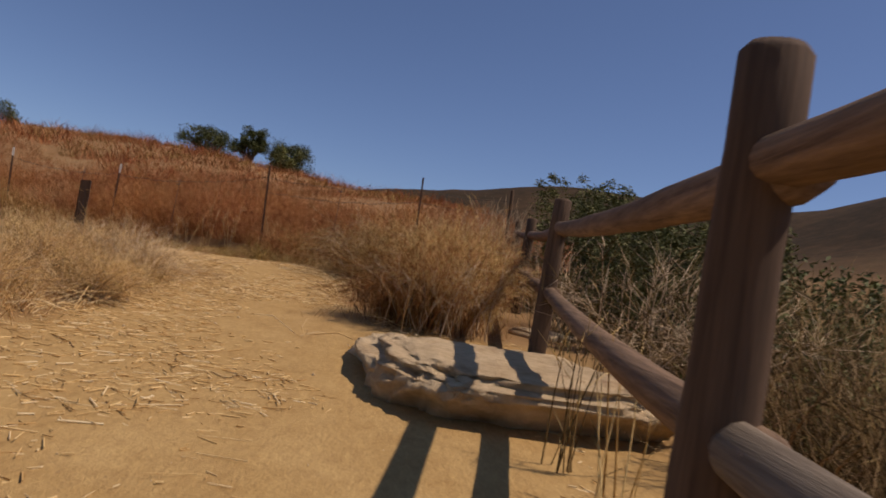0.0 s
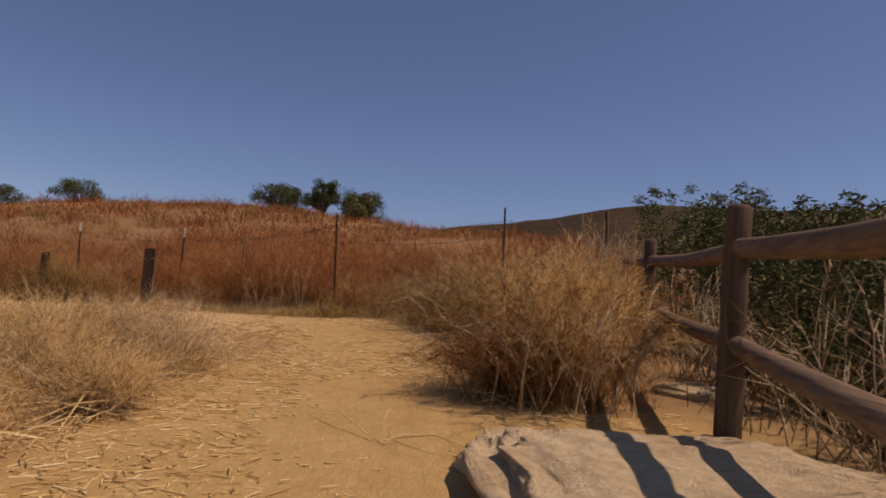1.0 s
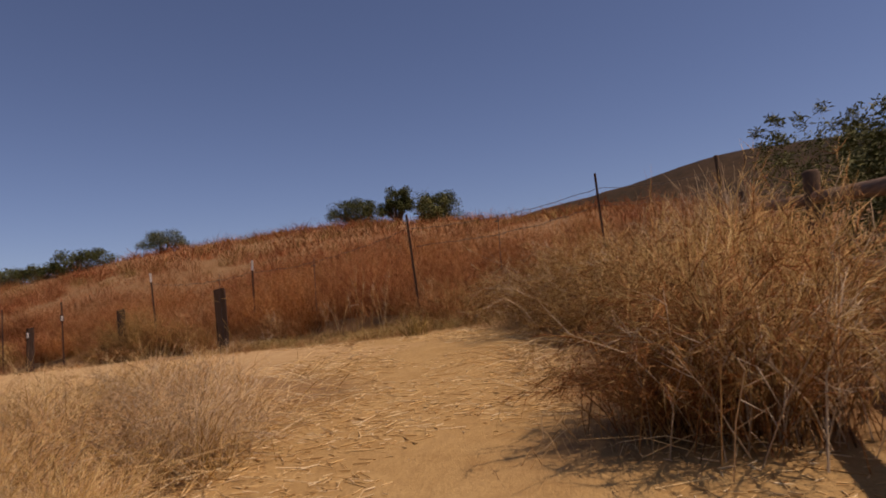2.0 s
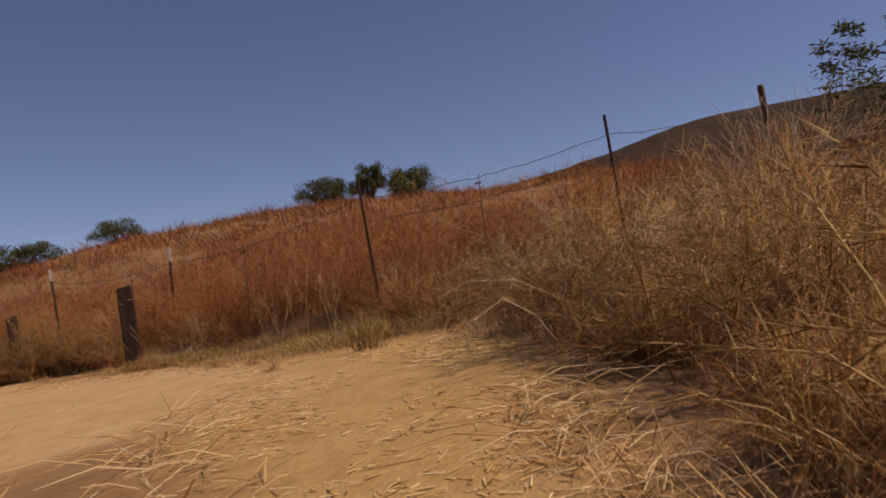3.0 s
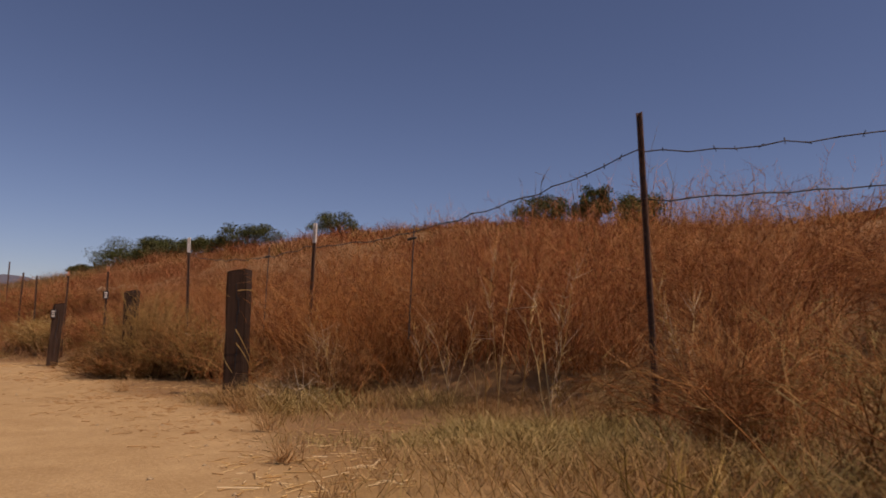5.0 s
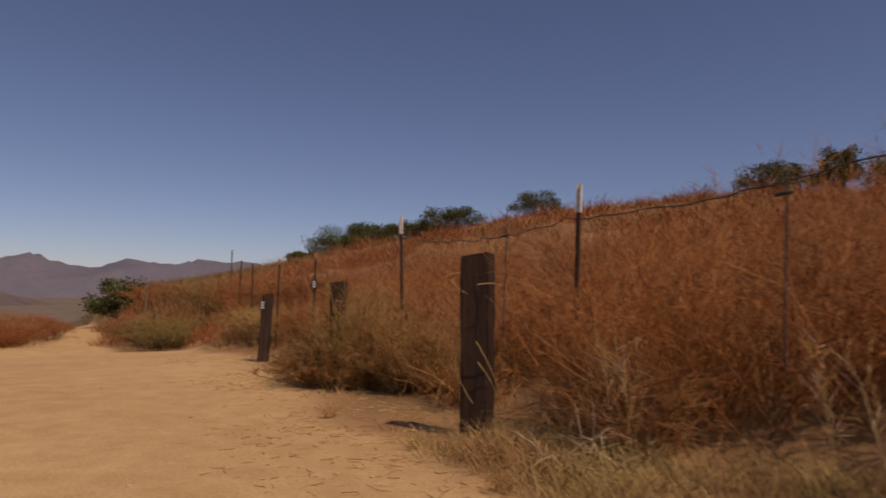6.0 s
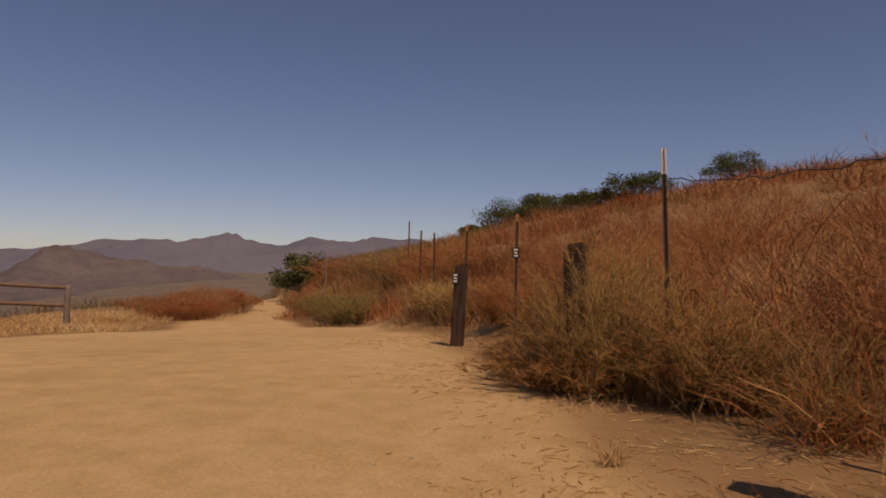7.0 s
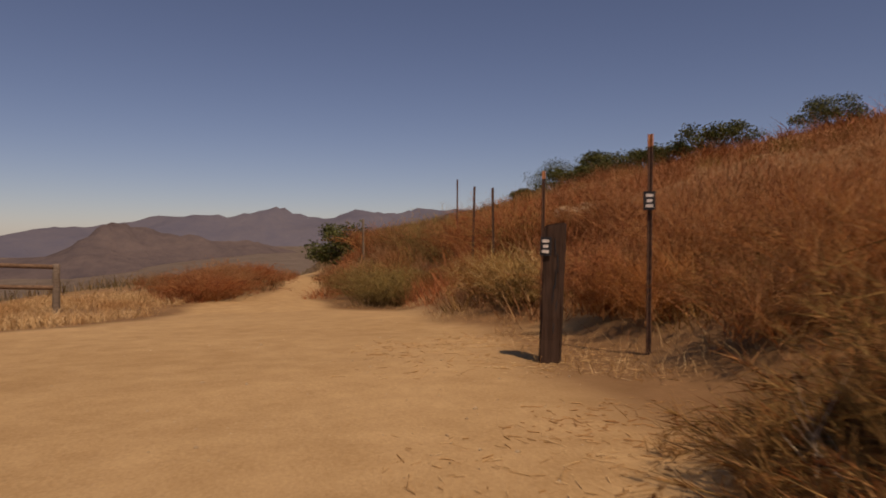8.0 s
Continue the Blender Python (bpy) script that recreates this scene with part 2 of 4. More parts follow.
def spikes(paths, radii):
    """Three-sided twigs that run out to a point: paths (n, k, 3), radii (n, k)."""
    n, k, _ = paths.shape
    tan = paths[:, -1] - paths[:, 0]
    tan /= np.linalg.norm(tan, axis=1, keepdims=True) + 1e-9
    ref = np.where(np.abs(tan[:, 2:3]) > 0.9, np.array([1.0, 0, 0]), np.array([0, 0, 1.0]))
    a = np.cross(tan, ref)
    a /= np.linalg.norm(a, axis=1, keepdims=True) + 1e-9
    b = np.cross(tan, a)
    ang = np.arange(3) * 2 * math.pi / 3
    around = a[:, None, None] * np.cos(ang)[None, None, :, None] + b[:, None, None] * np.sin(ang)[None, None, :, None]
    ring = (paths[:, :-1, None] + radii[:, :-1, None, None] * around).reshape(n, -1, 3)
    v = np.concatenate([ring, paths[:, -1:]], 1)
    at = (np.arange(n) * (3 * (k - 1) + 1))[:, None]
    quads = [at + 3 * i + np.array([j, (j + 1) % 3, 3 + (j + 1) % 3, 3 + j]) for i in range(k - 2) for j in range(3)]
    tip = 3 * (k - 1)
    tris = [at + np.array([tip - 3 + j, tip - 3 + (j + 1) % 3, tip]) for j in range(3)]
    return v.reshape(-1, 3), (np.concatenate(quads) if quads else None), np.concatenate(tris)


def blades(base, height, width, lean, r, lean_dir=None):
    """Grass blades: two bent pieces each, from base points (n, 3)."""
    n = len(base)
    yaw = r.uniform(0, 2 * math.pi, n)
    side = np.stack([np.cos(yaw), np.sin(yaw), np.zeros(n)], 1) * (width * 0.5)[:, None]
    d = r.uniform(0, 2 * math.pi, n) if lean_dir is None else lean_dir
    out = np.stack([np.cos(d), np.sin(d), np.zeros(n)], 1) * (lean * height)[:, None]
    up = np.array([0, 0, 1.0]) * height[:, None]
    mid = base + out * 0.35 + up * 0.55
    tip = base + out + up * np.sqrt(np.clip(1 - 0.4 * lean ** 2, 0.2, 1))[:, None]
    v = np.stack([base - side, base + side, mid + side * 0.8, mid - side * 0.8, tip], 1)
    i = np.arange(n)[:, None] * 5
    return v.reshape(-1, 3), i + np.array([0, 1, 2, 3]), i + np.array([3, 2, 4])


def merge(pieces):
    """Joins (verts, quads, tris) pieces into one set of arrays."""
    vs, qs, ts, at = [], [], [], 0
    for v, q, t in pieces:
        vs.append(v)
        if q is not None and len(q):
            qs.append(np.asarray(q) + at)
        if t is not None and len(t):
            ts.append(np.asarray(t) + at)
        at += len(v)
    return np.concatenate(vs), (np.concatenate(qs) if qs else None), (np.concatenate(ts) if ts else None)


# ---- the lie of the land ----
def fence_y(x):
    """Where the wire fence runs: its y at each x."""
    return np.interp(x, [-400, -60, -40, -29.1, -21.2, -17.3, -14, -11.34, -8.32, -5.75, -2.68, -0.08, 1.6, 40], [70, 27, 22.6, 19.2, 18.3, 16.8, 15.75, 14.75, 13.68, 12.9, 11.8, 12.35, 12.8, 20])


HILL_X, HILL_Z, HILL_RUN = [-90, -40, -24, -14, -4, 6, 40], [5.5, 8.0, 9.5, 8.7, 6.6, 5.0, 3.0], 26.4


def land(x, y):
    """The ground's height."""
    x, y = np.asarray(x, float), np.asarray(y, float)
    u = y - fence_y(x)
    z = np.interp(y, [-40, -4, 0, 2.7, 5, 6.4, 8, 9.5, 12], [-2.5, -0.16, 0.14, 0.35, 0.485, 0.555, 0.67, 0.78, 0.79])
    # the road falls away westwards, the bank beside it less so
    road_fall = np.interp(x, [-60, -35, -27, -22.5, -17, -12, -9, -6.3, -4, -2], [-1.5, -1.12, -1.02, -1.0, -0.52, -0.25, -0.16, -0.12, -0.06, 0])
    z = z + road_fall * (1 - 0.85 * smoothstep(-1.3, 0.1, u) * smoothstep(-13, -17, x))
    # the ground lifts towards the corner where the two fences meet
    z = z + 0.30 * smoothstep(-3.2, 0, x) * smoothstep(9.8, 12.3, y)
    height = np.interp(x, HILL_X, HILL_Z)
    z = z + height * (1 - np.exp(-np.clip(u, 0, 400) / HILL_RUN))
    z = z + 0.12 * smoothstep(-0.5, 1.0, u)
    # the slope down to the creek on the far side of the rail fence
    east = np.clip(x - 1.9, 0, 26) * (1 - smoothstep(6, 45, u))
    z = z - 0.42 * east
    # far side of the creek and the hills behind
    z = z + 28.2 * np.exp(-((x - 38.6) / 70) ** 2 - ((y - 190) / 55) ** 2)
    z = z + 62.7 * np.exp(-((x - 140) / 62) ** 2 - ((y - 95) / 75) ** 2)
    # the valley on the other side
    fall = np.clip(-31 - x - 4.0 * np.clip(u + 4, 0, 8) - 0.35 * np.clip(u - 4, 0, 60), 0, 330)
    z = z - 0.13 * fall * smoothstep(0, 20, fall)
    z = z - 0.10 * np.clip(6 - y - 0.2 * x, 0, 300) * smoothstep(6, 26, -x) * (x < -6)
    z = z + 0.035 * waves(x, y, 1.1, 3) * smoothstep(0.5, 3, u) + 0.007 * waves(x, y, 2.4, 4)
    near = np.clip(np.abs(u) / 60, 0, 1)
    return z + near * 0.8 * waves(x, y, 0.07, 5)


def road_mask(x, y):
    """1 on the bare earth road."""
    edge = fence_y(x) - np.interp(x, [-27, -21, -17.5, -15, -11.5, -9.4, -7, -5.3, -4.5, -3, -2], [2.4, 1.9, 0.75, 0.6, 0.45, 0.85, 0.8, 0.85, 1.1, 1.9, 2.6]) + 0.28 * waves(x, y, 1.3, 11)
    south = np.interp(x, [-60, -32, -25.5, -20, -17.3, -15.9, -12, -6, -3.6, -2.2, -1, 0], [24, 17.6, 13.3, 12.0, 10.9, 9.2, 7.8, 6.6, 7.1, 7.9, 9.6, 11.4]) + 0.35 * waves(x, y, 0.9, 12)
    m = smoothstep(0, 0.5, edge - y) * smoothstep(0, 0.6, y - south)
    # the narrow trail that leaves the road at its far end
    line = np.interp(x, [-60, -40, -32, -27, -22], [26, 20.3, 18.0, 16.3, 14.8]) + 0.12 * np.sin(x * 0.8)
    trail = (1 - smoothstep(0.5, 0.9, np.abs(y - line))) * smoothstep(-60, -50, x) * (x < -24)
    wide = smoothstep(-29, -25.5, x)
    bank = np.exp(-((x + 18.0) / 0.7) ** 2 - ((y - 16.7) / 0.35) ** 2) + np.exp(-((x + 13.2) / 0.5) ** 2 - ((y - 15.45) / 0.3) ** 2)
    return np.clip(np.maximum(m * wide, trail) + bank, 0, 1)


def straw_mask(x, y):
    """1 where trodden straw covers the path."""
    mid = np.interp(y, [-4, 0, 3, 5, 7, 9, 10.5], [-0.6, -0.6, -0.6, -0.82, -1.25, -1.9, -2.8])
    half = np.interp(y, [-4, 1, 3, 5, 7, 10], [2.0, 1.5, 0.85, 0.55, 0.65, 1.0]) + 0.22 * waves(x, y, 1.7, 13)
    trodden = (1 - smoothstep(-0.15, 0.45, np.abs(x - mid) - half)) * smoothstep(11.3, 9.6, y)
    return np.maximum(trodden, smoothstep(2.0, 1.3, x) * smoothstep(-1, 0, x) * smoothstep(5.7, 4.9, y))


def stretch(lo, hi, step, reach, growth):
    """Grid lines: even between lo and hi, wider and wider beyond."""
    a = list(np.arange(lo, hi + 1e-6, step))
    s, v = step, a[-1]
    while v < reach:
        s *= growth
        v += s
        a.append(v)
    s, v = step, a[0]
    while v > -reach:
        s *= growth
        v -= s
        a.insert(0, v)
    return np.array(a)


def build_ground():
    gx, gy = stretch(-27, 5, 0.19, 4200, 1.085), stretch(-3, 22, 0.19, 4200, 1.085)
    X, Y = np.meshgrid(gx, gy, indexing="ij")
    Z = land(X, Y)
    i = np.arange(X.size).reshape(X.shape)
    quads = np.stack([i[:-1, :-1], i[1:, :-1], i[1:, 1:], i[:-1, 1:]], -1)
    me = arrays_mesh("ground", np.stack([X, Y, Z], -1), quads, None, True)
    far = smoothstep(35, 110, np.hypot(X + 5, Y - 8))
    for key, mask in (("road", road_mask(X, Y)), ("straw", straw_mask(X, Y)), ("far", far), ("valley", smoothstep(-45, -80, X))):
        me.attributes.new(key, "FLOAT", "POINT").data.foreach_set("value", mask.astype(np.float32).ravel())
    return tagged(mesh_ob("ground", me, M_GROUND), "dry tan earth with a trodden straw path and brown hillside", "ground", "", "structure")


build_ground()


def log_between(name, a, b, r1, r2, mat, parent, seed, sides=14, cuts=8, sag=0.0, label=""):
    """A round, slightly crooked log from a to b with worn, rounded ends."""
    r = np.random.default_rng(seed)
    a, b = Vector(a), Vector(b)
    length = (b - a).length
    bm = bmesh.new()
    rings = []
    axis = (b - a).normalized()
    q = axis.to_track_quat("Z", "Y")
    stops = [0.0, 0.012] + [k / cuts for k in range(1, cuts)] + [0.988, 1.0]
    for s in stops:
        edge = 0.80 if s in (0.0, 1.0) else 1.0
        rad = (r1 + (r2 - r1) * s) * edge * (1 + r.uniform(-0.03, 0.03))
        off = Vector((r.uniform(-1, 1), r.uniform(-1, 1), 0)) * 0.05 * r1
        mid = a.lerp(b, s) + Vector((0, 0, -sag * 4 * s * (1 - s)))
        ring = []
        for k in range(sides):
            t = 2 * math.pi * k / sides
            w = 1 + 0.04 * math.sin(3 * t + seed) + 0.02 * math.sin(5 * t + 2 * seed)
            ring.append(bm.verts.new(mid + q @ (Vector((math.cos(t), math.sin(t), 0)) * rad * w + off)))
        rings.append(ring)
    for lo, hi in zip(rings, rings[1:]):
        for k in range(sides):
            bm.faces.new((lo[k], lo[(k + 1) % sides], hi[(k + 1) % sides], hi[k]))
    bm.faces.new(rings[0][::-1])
    bm.faces.new(rings[-1])
    ob = part(name, bm, mat, parent, label, True)
    return ob


# ---- the log rail fence beside the path ----
POSTS = [(0.80, -2.3, 1.33), (0.965, 1.15, 1.405), (1.22, 4.55, 1.64), (1.445, 7.94, 1.885), (1.70, 11.94, 2.27)]     # x, y, height of the top
rail_fence = thing("rail_fence", (0.96, 1.2, float(land(0.96, 1.2))), "weathered round log post and rail fence beside the path", "fence")
for k, (x, y, top) in enumerate(POSTS):
    z = float(land(x, y))
    log_between("post", (x - 0.02, y, z - 0.35), (x + 0.01, y, top), 0.061 if k == 1 else 0.060, 0.055, M_RAIL, rail_fence, 20 + k, 20, 9)
for k in range(len(POSTS) - 1):
    (x0, y0, t0), (x1, y1, t1) = POSTS[k], POSTS[k + 1]
    for j, lift in enumerate((0.20, 0.63)):
        grey = k == 0 and j == 1
        log_between("rail", (x0 + 0.04, y0 - 0.09, t0 - lift), (x1 + 0.02, y1 + 0.09, t1 - lift + 0.02), 0.050, 0.043, M_GREY_LOG if grey else M_LYING, rail_fence, 40 + 3 * k + j, 16, 11, 0.03, "greyed lower rail" if grey else "")

# ---- the wire fence along the hillside ----
STAKES = [  # x, y, height of the top, what the tip is painted with
    (1.58, 12.75, 2.915, None), (-0.08, 12.30, 2.81, None), (-2.68, 11.73, 2.49, None), (-5.75, 12.86, 2.22, "white"), (-8.32, 13.66, 2.285, "white"),
    (-11.34, 14.72, 2.085, "orange"), (-13.97, 15.72, 2.118, "orange"), (-16.18, 16.40, 2.11, None), (-17.33, 16.75, 2.215, None), (-21.19, 18.47, 2.68, None), (-29.1, 19.16, 2.01, "white")]


LEANS = (0, -1.5, -3, 1, -3.2, 0, 1, -2, 2, 0, 0)


def steel_stake(x, y, top, lean, tip, seed):
    """A T-section stake with studs; its painted tip is a part of its own."""
    z = float(land(x, y))
    height = top - z + 0.3
    stake = None
    long = 0.17 if tip == "white" else 0.08
    for name, lo, hi, mat, grow in (("stake", 0.0, 1.0 if not tip else 1 - long / height, M_RUST, 1.0), ("painted_tip", 1 - long / height, 1.0, M_CAP if tip == "white" else M_ORANGE_CAP, 1.12)):
        if name == "painted_tip" and not tip:
            continue
        bm = bmesh.new()
        for w, d, off in ((0.031 * grow, 0.007 * grow, 0.0), (0.007 * grow, 0.026 * grow, 0.013)):
            bmesh.ops.create_cube(bm, size=1, matrix=Matrix.Translation((0, off, (lo + hi) / 2 * height - 0.3)) @ Matrix.Diagonal((w, d, (hi - lo) * height, 1)))
        if name == "stake":
            for s in range(int(height / 0.09)):
                bmesh.ops.create_cube(bm, size=1, matrix=Matrix.Translation((0, -0.007, s * 0.09 - 0.2)) @ Matrix.Diagonal((0.012, 0.010, 0.018, 1)))
        bmesh.ops.transform(bm, matrix=Matrix.Translation((x - math.sin(radians(lean)) * (top - z), y, z)) @ Matrix.Rotation(radians(lean), 4, "Y") @ Matrix.Rotation(radians(200 + 13 * seed), 4, "Z"), verts=bm.verts)
        if name == "stake":
            stake = part(name, bm, mat, wire_fence)
        else:
            part(name, bm, mat, stake, f"{tip} painted tip")
    return stake


wire_fence = thing("wire_fence", (-5, 12.5, float(land(-5, 12.5))), "rusty steel stake fence with sagging barbed wire", "fence")
for k, (x, y, top, tip) in enumerate(STAKES):
    if k in (0, len(STAKES) - 1):
        z = float(land(x, y))
        log_between("wooden_post", (x + 0.06, y, z - 0.3), (x, y, top), 0.038, 0.034, M_RAIL if k == 0 else M_GREY_LOG, wire_fence, 140 + k, 10, 5, 0.0, "round wooden end post")
        continue
    steel_stake(x, y, top, LEANS[k], tip, k)


def barbed_wire(points, seed):
    """One strand through its fixing points, sagging between them, with barbs."""
    r = np.random.default_rng(seed)
    line = []
    for a, b in zip(points, points[1:]):
        a, b = np.array(a), np.array(b)
        n = max(6, int(np.linalg.norm(b - a) / 0.11))
        s = np.arange(n)[:, None] / n
        sag = 0.035 * np.linalg.norm(b - a)
        line.append(a + (b - a) * s + np.concatenate([0 * s, 0 * s, -sag * 4 * s * (1 - s)], 1) + r.normal(0, 0.007, (n, 3)))
    line = np.concatenate(line + [np.array([points[-1]])])
    v, q = tubes(line[None], np.full((1, len(line)), 0.0034), 4)
    c = line[1:-1]
    d = r.normal(0, 1, c.shape)
    d /= np.linalg.norm(d, axis=1, keepdims=True)
    bv, bq = tubes(np.stack([c - d * 0.016, c + d * 0.016], 1), np.full((len(c), 2), 0.0028), 3)
    v, q, t = merge([(v, q, None), (bv, bq, None)])
    mesh_ob("barbed_wire", arrays_mesh("barbed_wire", v, q), M_WIRE, wire_fence)


def fixing(k, drop):
    """Where a strand is tied to a leaning stake."""
    x, y, top, tip = STAKES[k]
    return (x - math.sin(radians(LEANS[k])) * drop, y - 0.018, top - drop)


for j, drop in enumerate((0.21, 0.45)):
    barbed_wire([fixing(k, drop) for k in (0, 1, 2)], 300 + j)
barbed_wire([fixing(k, 0.20) for k in (2, 3, 4)], 310)
for x, y, top in ((-1.47, 12.05, 2.38), (-4.41, 12.32, 2.07), (-6.58, 13.15, 2.07)):
    log_between("wire_stay", (x, y, top - 0.8), (x + 0.02, y, top), 0.0045, 0.0045, M_WIRE, wire_fence, 90 + int(-x), 6, 4)
    log_between("staple", (x - 0.03, y, top - 0.10), (x + 0.04, y, top - 0.09), 0.010, 0.009, M_WIRE, wire_fence, 95 + int(-x), 6, 2)


# ---- square timber posts along the road ----
def timber_post(x, y, top, turn, lean, size, label, seed):
    z = float(land(x, y))
    post = thing("timber_post", (x, y, z), label, "post", "timber posts along the road")
    r = np.random.default_rng(seed)
    bm = bmesh.new()
    h = top - z
    m = Matrix.Translation((x, y, z)) @ Matrix.Rotation(radians(lean), 4, "X") @ Matrix.Rotation(radians(turn), 4, "Z")
    bmesh.ops.create_cube(bm, size=1, matrix=Matrix.Translation((0, 0, h / 2 - 0.15)) @ Matrix.Diagonal((size, size * 0.82, h + 0.3, 1)))
    bmesh.ops.subdivide_edges(bm, edges=[e for e in bm.edges if abs(e.verts[0].co.z - e.verts[1].co.z) > 0.5], cuts=7)
    bmesh.ops.bevel(bm, geom=[e for e in bm.edges if abs(e.verts[0].co.z - e.verts[1].co.z) > 0.02 or e.verts[0].co.z > h - 0.02 and e.verts[1].co.z > h - 0.02], offset=0.011, segments=2, affect="EDGES")
    for v in bm.verts:
        v.co += Vector(r.normal(0, 0.0035, 3))
        if v.co.z > h - 0.05:
            v.co.z += 0.02 * (v.co.x / size)
    bmesh.ops.transform(bm, matrix=m, verts=bm.verts)
    part("timber", bm, M_TIMBER, post)
    # a weather split down one face
    bm = bmesh.new()
    for k in range(6):
        bmesh.ops.create_cube(bm, size=1, matrix=m @ pose(0.012 * math.sin(k * 2.1) + 0.02, -size * 0.41, h * (0.28 + 0.11 * k), 0, 4 * math.sin(k)) @ Matrix.Diagonal((0.006, 0.006, h * 0.125, 1)))
    part("split", bm, M_BLACK, post, "dark weather split in the timber")
    return post, m, h


post_a, m_a, h_a = timber_post(-6.02, 12.30, 1.77, 22, 1.5, 0.165, "dark square timber post wrapped in loose pale vines", 1)
post_b, m_b, h_b = timber_post(-8.60, 13.18, 1.64, 38, 0.5, 0.14, "dark square timber post half hidden in dry brush", 2)
post_c, m_c, h_c = timber_post(-11.60, 14.13, 1.505, 48, -2.5, 0.135, "dark square timber post with a small trail marker", 3)


def marker(name, m, parent, w, h, label):
    """A small black plate with plain pale bars on it."""
    bm = bmesh.new()
    bmesh.ops.create_cube(bm, size=1, matrix=m @ Matrix.Diagonal((w, 0.006, h, 1)))
    plate = part(name, bm, M_BLACK, parent, label)
    for dz, ww in ((0.28, 0.6), (0.0, 0.45), (-0.28, 0.6)):
        bm = bmesh.new()
        bmesh.ops.create_cube(bm, size=1, matrix=m @ Matrix.Translation((0, -0.006, dz * h)) @ Matrix.Diagonal((w * ww, 0.005, h * 0.16, 1)))
        part("pale_bar", bm, M_CAP, plate)


marker("trail_marker", m_c @ Matrix.Translation((-0.05, -0.066, h_c - 0.15)), post_c, 0.07, 0.12, "small black and white trail marker")
stake_marker = thing("trail_marker", (-11.32, 14.69, 1.60), "small black and white trail marker wired to a stake", "sign")
marker("plate", pose(-11.31, 14.69, 1.655, 0, 0, 48), stake_marker, 0.075, 0.12, "black plate with pale bars")


# ---- pale vines wound round the first timber post ----
def vines(parent, m, h, size, n, seed):
    r = np.random.default_rng(seed)
    for _ in range(n):
        z0, a0, turns = r.uniform(0.15, h), r.uniform(0, 6.28), r.uniform(0.2, 0.55)
        s = np.linspace(0, 1, 14)
        rad = size * (0.62 + 0.5 * s ** 2 * r.uniform(0, 1.5)) + 0.02
        a = a0 + turns * 6.28 * s
        pts = np.stack([rad * np.cos(a), rad * np.sin(a), z0 - s * r.uniform(-0.1, 0.45) - 0.15 * s ** 2], 1)
        pts[:, 2] = np.maximum(pts[:, 2], 0.02)
        pts = np.array([m @ Vector(p) for p in pts])
        v, q = tubes(pts[None], np.linspace(0.0026, 0.0013, 14)[None], 4)
        mesh_ob("vine", arrays_mesh("vine", v, q, None, True), M_GOLD, parent, "thin bleached dry vine")


vines(post_a, m_a, h_a, 0.165, 9, 5)

# ---- the far log fence at the edge of the valley ----
far_fence = thing("rail_fence", (-23.96, 10.2, float(land(-23.96, 10.2))), "low log rail fence at the edge of the valley", "fence")
FAR = [(-23.8, 10.7, 0.83), (-23.2, 8.3, 0.98), (-22.6, 5.9, 1.10)]
for k, (x, y, top) in enumerate(FAR):
    log_between("post", (x, y, float(land(x, y)) - 0.3), (x, y, top), 0.075, 0.07, M_GREY_LOG, far_fence, 120 + k, 12, 4)
for (x0, y0, t0), (x1, y1, t1) in zip(FAR, FAR[1:]):
    for lift in (0.06, 0.48):
        log_between("rail", (x0, y0, t0 - lift), (x1, y1, t1 - lift), 0.045, 0.045, M_LYING, far_fence, 130 + int(lift * 100), 10, 5)


# ---- boulders ----
def boulder(x, y, z, half, turn, seed, label, undercut=0.0, sub=5, square=0.55, rough=0.05):
    """A worn block: flat topped, broken edges, hollowed below on one side."""
    bm = bmesh.new()
    bmesh.ops.create_icosphere(bm, subdivisions=sub, radius=1)
    off = Vector((seed * 3.1, seed * 1.7, 0))
    for v in bm.verts:
        p = v.co.copy()
        q = Vector([math.copysign(abs(c) ** square, c) for c in p])          # squarer than a ball
        big = noise.noise(p * 1.3 + off)
        mid = noise.fractal(p * 4 + off, 0.8, 2.0, 5)
        cell = noise.voronoi(p * 2.6 + off)[0][0]
        q *= 1 + (0.13 if rough < 0.06 else 0.07) * big + rough * mid - 1.4 * rough * cell
        if q.z > 0.5:
            q.z = 0.5 + (q.z - 0.5) * 0.55 + 0.07 * noise.noise(p * 3.5 + off)
        q = Vector((q.x * half[0], q.y * half[1], q.z * half[2]))
        low = max(0.0, min(1.0, (0.45 if undercut < 0.5 else 0.72) - q.z / half[2]))
        if p.y < 0:
            q.y *= 1 - undercut * low
        q += 0.012 * noise.noise_vector(p * 14 + off) + 0.24 * rough * rough * noise.noise_vector(p * 30 + off)
        v.co = q
    bmesh.ops.transform(bm, matrix=pose(x, y, z, 0, 0, turn), verts=bm.verts)
    ob = part("boulder", bm, M_STONE, None, "", True)
    return tagged(ob, label, "rock")


